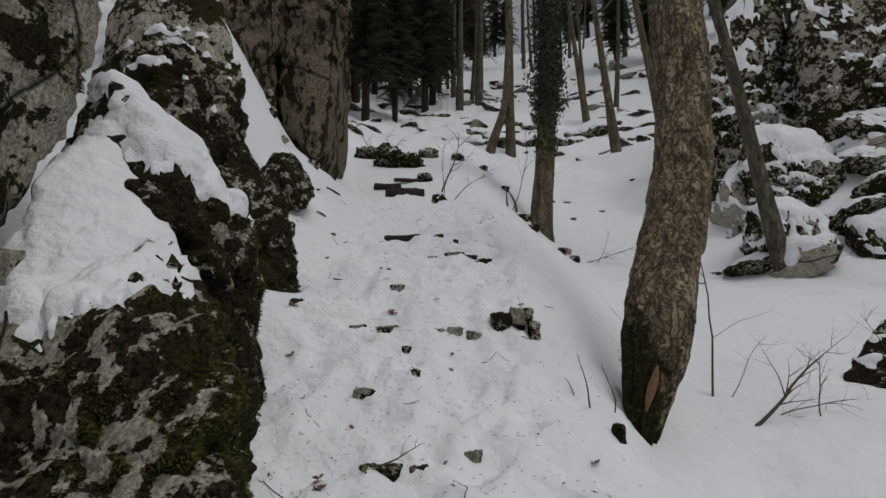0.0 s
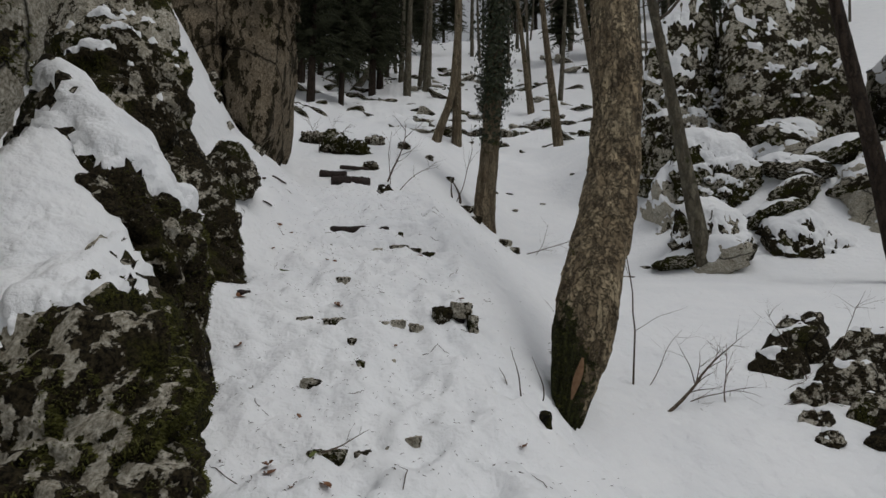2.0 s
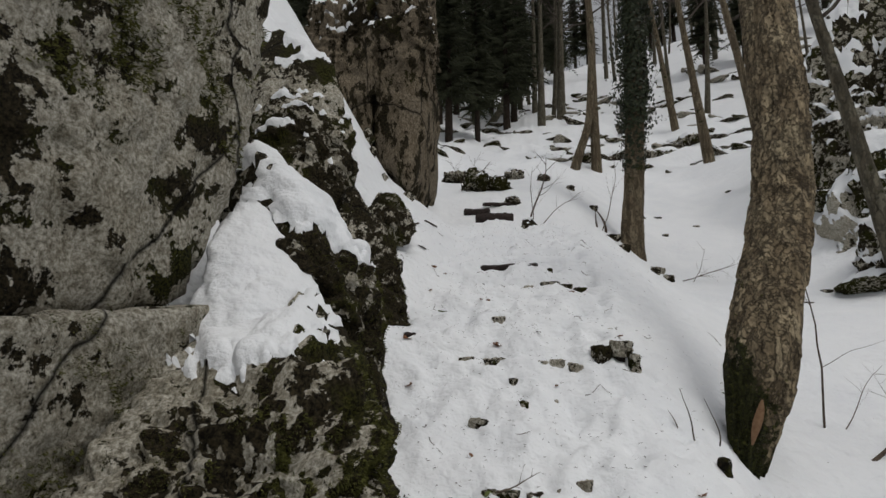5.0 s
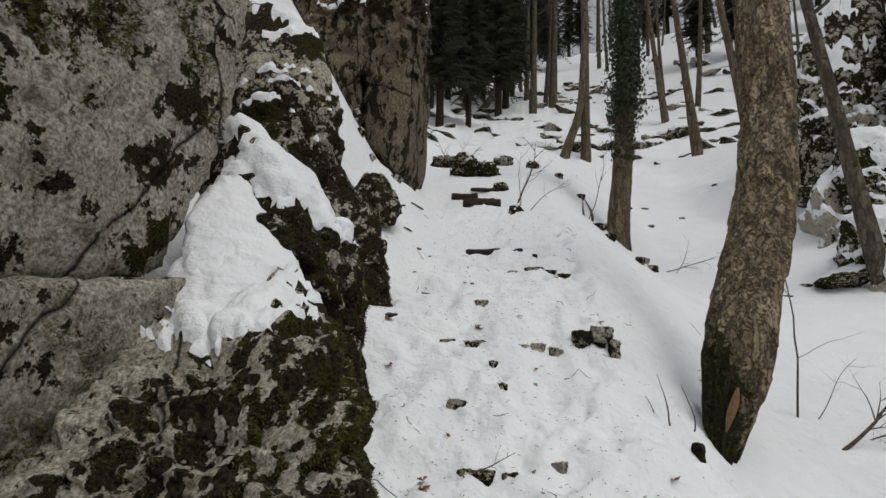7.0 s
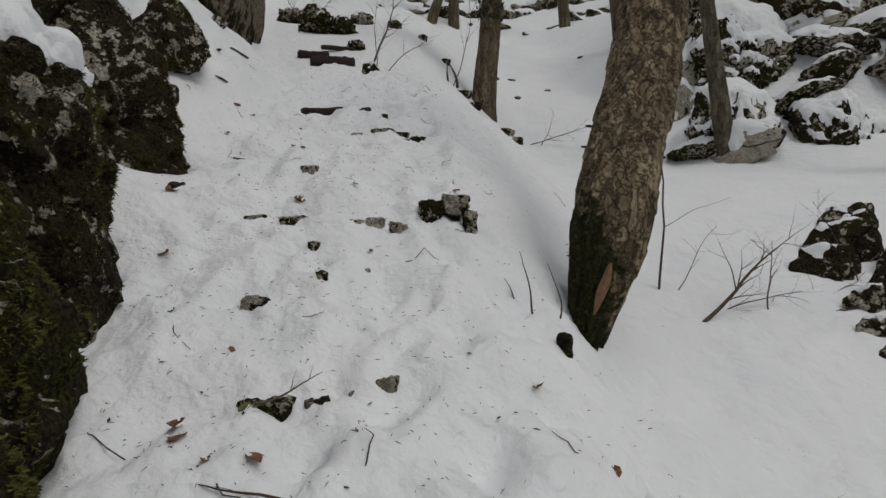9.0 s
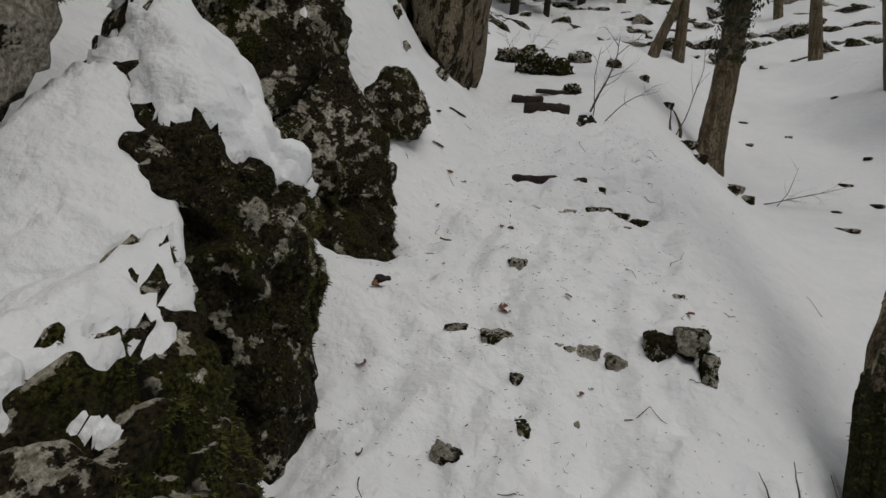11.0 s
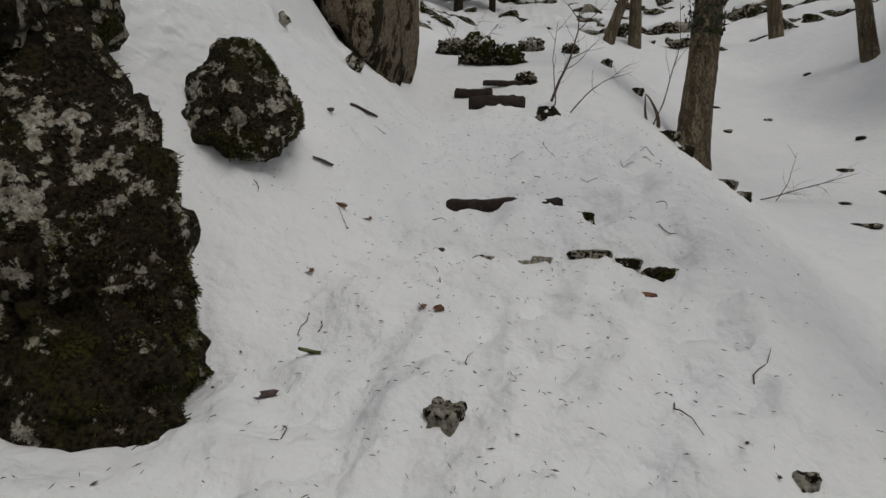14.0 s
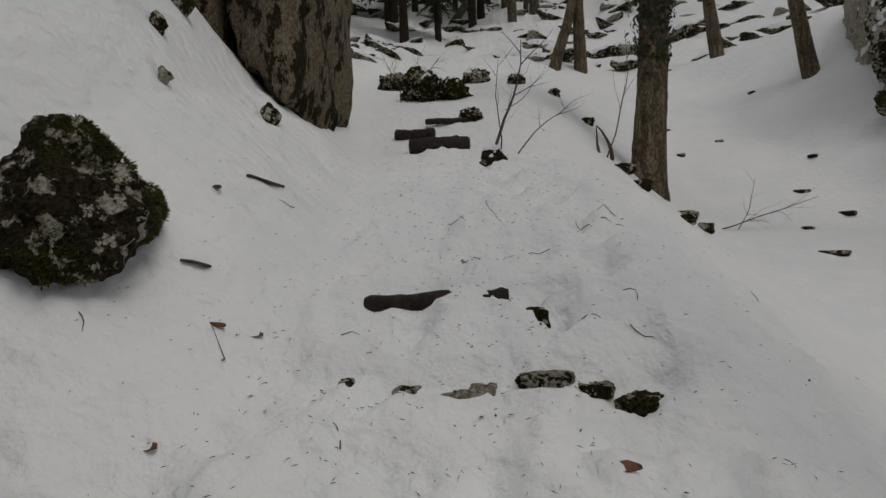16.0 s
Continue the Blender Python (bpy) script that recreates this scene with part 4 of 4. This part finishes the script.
trunk = [o for o in main_tree.children if o.name.startswith("trunk")][0]
r, v, f = rng(8), [], []
count = 0
while count < 5000:
    q = trunk.data.vertices[r.randrange(len(trunk.data.vertices))]
    c, nn = q.co, q.normal
    count += 1
    if c.z > 1.5 or nn.x > 0.35 - 0.3 * c.z or noise.noise(c * 4.0) < -0.12 + 0.25 * c.z:
        continue
    for _ in range(3):
        d = (nn + Vector((r.gauss(0, 0.6), r.gauss(0, 0.6), r.gauss(-0.3, 0.5)))).normalized() * 0.02 * r.uniform(0.6, 1.4)
        w = d.cross(Vector((r.gauss(0, 1), r.gauss(0, 1), r.gauss(0, 1)))).normalized() * 0.005
        b = c + Vector((r.gauss(0, 0.01), r.gauss(0, 0.01), r.gauss(0, 0.012)))
        k = len(v)
        v += [b + w, b - w, b + d * 0.6 + w, b + d]
        f += [(k, k + 1, k + 2), (k + 1, k + 3, k + 2)]
tagged(part("moss", as_mesh("moss", v, f, False), MOSSTUFT, main_tree, "dark moss on the trunk foot"), "", "", "", "stuff")
verts, faces = [], []
for i in range(15):
    t = i / 14
    z = 0.98 + 0.30 * t
    cx, rad = float(np.interp(z, [0.95, 1.2, 1.45], [1.38, 1.44, 1.475])), float(np.interp(z, [0.95, 1.2, 1.45], [0.155, 0.212, 0.247]))
    for j in range(7):
        a = radians(246 + 7 * t) + (j / 6 - 0.5) * 0.30 * math.sin(math.pi * (0.08 + 0.86 * t))
        q = rad + 0.012 - 0.010 * (j / 3 - 1) ** 2 + 0.003 * noise.noise((j, i * 0.6, 4))
        verts.append((cx + math.cos(a) * q - inv.x, 3.96 + math.sin(a) * q - inv.y, z - inv.z))
faces = [(i * 7 + j, i * 7 + j + 1, i * 7 + j + 8, i * 7 + j + 7) for i in range(14) for j in range(6)]
part("scar", as_mesh("scar", verts, faces), SCAR, main_tree, "bare orange-brown wood scar")


# ---- saplings, twigs and litter ----
def shrub(name, x, y, label, stems, seed, material=None, sink=0.05, group=""):
    """stems: rows of (offset x, y, direction, length, radius, depth)."""
    ob = empty(name, pose(x, y, hz(x, y) - sink), label, "sapling", group)
    for k, (ox, oy, way, length, rad, depth) in enumerate(stems):
        r, v, f = rng(seed + k), [], []
        pts, p, d = [Vector((ox, oy, 0))], Vector((ox, oy, 0)), Vector(way).normalized()
        for i in range(10):
            d = (d + Vector((r.gauss(0, 0.10), r.gauss(0, 0.10), r.gauss(0, 0.07)))).normalized()
            p = p + d * length / 10
            pts.append(p)
        tube(v, f, pts, [rad * (1 - 0.075 * i) for i in range(11)], 7)
        stem = part("stem", as_mesh("stem", v, f), material or TWIGWOOD, ob)
        if depth:
            v, f = [], []
            for i in range(7 if depth > 1 else 4):
                q = r.randrange(3, 10)
                side = Vector((r.gauss(0.3, 1), r.gauss(0, 1), r.gauss(0.1, 0.6))).normalized()
                branches(v, f, pts[q], (pts[q + 1] - pts[q]).normalized() * 0.8 + side * 0.8, length * r.uniform(0.2, 0.42), rad * 0.35, depth - 1, r, 4, 0.03, 3, 0.3)
            tagged(part("twig_spray", as_mesh("twig_spray", v, f), material or TWIGWOOD, ob), "", "", "", "stuff")
    return ob


shrub("sapling", 2.40, 5.2, "thin bare sapling rising from the snow", [(0, 0, (0.2, 0, 1), 1.9, 0.011, 1), (0.14, 0, (0.75, 0.1, 0.7), 0.9, 0.005, 1)], 11)
shrub("fallen_branch", 2.36, 4.6, "fallen bare branch lying with its twigs over the snow", [(0, 0, (1.0, 0.3, 0.40), 1.0, 0.019, 3), (0.86, 0.27, (1.0, 0.25, 0.16), 1.0, 0.012, 3), (-0.05, 0.1, (1.0, 0.5, 0.16), 1.2, 0.009, 2), (0.75, 0.2, (0.25, 0.1, 1.0), 0.75, 0.008, 2), (0.9, 0.3, (1.0, 0.5, 0.30), 1.4, 0.006, 2)], 22)
shrub("sapling", 0.88, 3.5, "short bare shoots beside the tree foot", [(0, 0, (0.05, 0, 1), 0.42, 0.006, 0), (-0.05, 0.12, (0, 0, 1), 0.22, 0.006, 0), (0.16, 0.05, (0.35, 0, 1), 0.32, 0.005, 0)], 33)
shrub("sapling", -0.12, 10.9, "bare sapling arching beside the steps", [(0, 0, (0.55, 0, 1), 1.7, 0.022, 2), (0.3, 0.0, (0.8, 0, 0.95), 1.2, 0.010, 2), (0.1, 0.1, (0.1, 0.1, 1), 1.3, 0.010, 1)], 44)
shrub("sapling", -1.9, 15.0, "small bare bush behind the moss boulder", [(0, 0, (-0.4, 0, 1), 1.2, 0.012, 2), (0.1, 0, (0.3, 0, 1), 1.1, 0.012, 2), (0.2, 0, (0.0, 0.2, 1), 1.2, 0.010, 2)], 55)
shrub("sapling", 1.55, 12.6, "thin shoot leaning beside the ivy tree", [(0, 0, (0.3, 0, 1), 1.9, 0.012, 1), (-0.1, 0, (-0.1, 0, 1), 0.5, 0.03, 0), (0.1, 0.1, (0.1, 0, 1), 0.6, 0.035, 0)], 66)
shrub("twig", 3.3, 13.2, "bare twig lying spread on the snow", [(0, 0, (1, 0.1, 0.25), 1.5, 0.012, 2), (0.3, 0, (0.7, 0.1, 0.9), 0.9, 0.008, 1)], 77)
shrub("sapling", 4.6, 5.4, "thin bare bush among the low rocks", [(0, 0, (0.4, 0, 1), 1.1, 0.007, 2), (-0.2, 0, (-0.3, 0.1, 0.8), 0.9, 0.006, 2)], 88)
for k, (x, y, sx, mat) in enumerate([(1.75, 12.5, 0.22, DARK), (1.95, 12.3, 0.15, DARK), (2.75, 12.9, 0.25, STEPSTONE), (2.95, 12.7, 0.2, DARK), (2.6, 12.4, 0.12, DARK), (1.1, 15.5, 0.16, DARK), (1.6, 14.6, 0.12, DARK)]):
    lump("stone", x, y, hz(x, y), sx, 0.12, 0.09, mat, "dark stone showing at the foot of the ivy tree", 160 + k, "stone", 0.4 * k)
for k, (x, y, q, mat) in enumerate([(0.74, 2.24, 0.032, STEPSTONE), (0.90, 2.30, 0.026, GREEN)]):
    lump("stone", x, y, hz(x, y), q, 0.04, 0.04, mat, "small mossy stone half hidden in the snow", 200 + k, "stone", 0.7 * k)
shrub("twig", 1.75, 2.75, "bare forked twig standing in the snow", [(0, 0, (0.5, 0.1, 0.6), 0.35, 0.004, 1), (0.05, 0, (-0.3, 0.1, 0.7), 0.2, 0.003, 1)], 99)
shrub("twig", -0.15, 2.3, "dark forked twig lying on the snow", [(0, 0, (-1, 0.25, 0.16), 0.34, 0.005, 1)], 103, None, -0.02)
shrub("twig", -0.32, 2.72, "dark forked twig lying on the snow", [(0, 0, (1, 0.25, 0.22), 0.26, 0.005, 1)], 104, None, -0.01)
for k, (x, y) in enumerate([(4.6, 13.2), (5.3, 14.7), (6.3, 16.2), (7.0, 20.5), (5.5, 13.8), (4.4, 12.2), (3.9, 16.8), (4.2, 19.0), (3.5, 18.2), (5.0, 17.6), (6.0, 12.5), (5.1, 11.6)]):
    lump("stone", x, y, hz(x, y) - 0.02, 0.10 + 0.08 * (k % 3), 0.10, 0.05, DARK, "flat dark stone barely showing through the snow", 180 + k, "stone", 0.5 * k)


def leaf(name, x, y, size, material, label, seed, long=1.5, category="leaf"):
    """A curled dead leaf or flake lying on the snow."""
    r = rng(seed)
    n, m = 8, 5
    verts, faces = [], []
    for i in range(n):
        t = i / (n - 1)
        w = math.sin(math.pi * min(1, t * 0.94 + 0.03)) ** 0.7 * size * 0.5
        for j in range(m):
            q = j / (m - 1) * 2 - 1
            verts.append(((t - 0.5) * size * long, q * w * (1 + 0.15 * r.uniform(-1, 1)), 0.22 * size * (q * q) + 0.12 * size * math.sin(3 * t + seed) + 0.04 * size * r.random()))
    for i in range(n - 1):
        for j in range(m - 1):
            a = i * m + j
            faces.append((a, a + 1, a + m + 1, a + m))
    top = len(verts)
    verts += [(a, b, c - 0.02 * size) for a, b, c in verts]
    faces += [tuple(top + i for i in reversed(f)) for f in faces]
    ob = part(name, as_mesh(name, verts, faces), material, None)
    ob.matrix_basis = pose(x, y, hz(x, y) + 0.004, 18 + r.uniform(-12, 12), r.uniform(-15, 15), r.uniform(0, 360))
    return tagged(ob, label, category)


for k, (x, y, size) in enumerate([(-0.54, 2.61, 0.055), (-0.56, 2.66, 0.06), (-0.27, 2.48, 0.045), (-0.43, 2.52, 0.03), (-1.12, 4.28, 0.07), (-1.02, 3.82, 0.05), (-0.39, 4.34, 0.07), (0.05, 3.9, 0.03), (-0.62, 5.6, 0.04), (-0.55, 5.62, 0.04), (0.32, 5.7, 0.05), (-1.25, 6.3, 0.05), (-1.15, 6.45, 0.05), (-1.2, 5.75, 0.04), (-0.25, 7.3, 0.04), (0.75, 2.9, 0.05), (0.95, 2.6, 0.04), (1.3, 2.7, 0.04), (-0.48, 3.05, 0.03), (0.62, 4.6, 0.04), (-0.95, 2.55, 0.05)]):
    leaf("dead_leaf", x, y, size, LEAF, "curled red-brown dead beech leaf on the snow", 400 + k, 1.5)
leaf("green_leaf", -0.98, 5.25, 0.05, LEAFGREEN, "yellow green leaf lying on the snow", 431, 1.8)
leaf("green_leaf", -0.36, 2.75, 0.03, LEAFGREEN, "yellow green leaf lying on the snow", 432, 2.0)
for k, (x, y, size, long) in enumerate([(-1.04, 5.05, 0.05, 3.2), (-1.42, 6.45, 0.05, 3.0), (-1.48, 7.4, 0.08, 3.5), (-0.8, 3.3, 0.03, 2.5), (0.1, 4.4, 0.025, 3.5), (-0.05, 4.45, 0.025, 3), (-1.6, 7.0, 0.04, 2.5)]):
    leaf("bark_flake", x, y, size, FLAKE, "strip of grey-brown bark lying on the snow", 440 + k, long, "bark flake")

R = rng(91)
for k in range(46):
    x, y = R.uniform(-1.1, 0.9) if k % 3 else R.uniform(-1.8, 2.5), R.uniform(1.9, 8.5)
    a, q = R.uniform(0, 6.3), R.uniform(0.05, 0.20)
    pts = []
    for i in range(5):
        t = i / 4 - 0.5
        px, py = x + math.cos(a) * q * t + 0.15 * q * math.sin(4 * t + k), y + math.sin(a) * q * t
        pts.append((px, py, hz(px, py) + 0.004 + 0.006 * R.random()))
    v, f = [], []
    tube(v, f, pts, [0.0028, 0.0025, 0.0022, 0.0018, 0.0010], 5)
    tagged(part("twig", as_mesh("twig", v, f), TWIGWOOD, None, "thin dark twig lying on the snow"), "", "twig", "twigs on the snow")
v, f = [], []
for k in range(3400):
    y = 1.6 + 9.5 * R.random() ** 1.2
    x = R.gauss(-0.25, 0.75)
    if not -2.2 < x < 2.4:
        continue
    a, q, w = R.uniform(0, 6.3), R.uniform(0.005, 0.016), R.uniform(0.0006, 0.0014)
    if R.random() < 0.06:
        q, w = R.uniform(0.008, 0.016), R.uniform(0.004, 0.007)
    z = float(slope_height(x, y))
    u, s2 = Vector((math.cos(a), math.sin(a), 0.35 * math.sin(a))) * q, Vector((-math.sin(a), math.cos(a), 0)) * w
    v.append((x, y, u, s2))
hs = ground_height([q[0] for q in v], [q[1] for q in v])
verts = []
for (x, y, u, s2), z in zip(v, hs):
    c = Vector((x, y, z + 0.004))
    n = len(verts)
    verts += [c - u, c + s2, c + u, c - s2, c + Vector((0, 0, 0.003))]
    f += [(n, n + 1, n + 4), (n + 1, n + 2, n + 4), (n + 2, n + 3, n + 4), (n + 3, n, n + 4)]
tagged(part("needle_litter", as_mesh("needle_litter", verts, f, False), FLAKE, None, "fir needles and bud scales strewn over the snow"), "", "litter", "", "stuff")
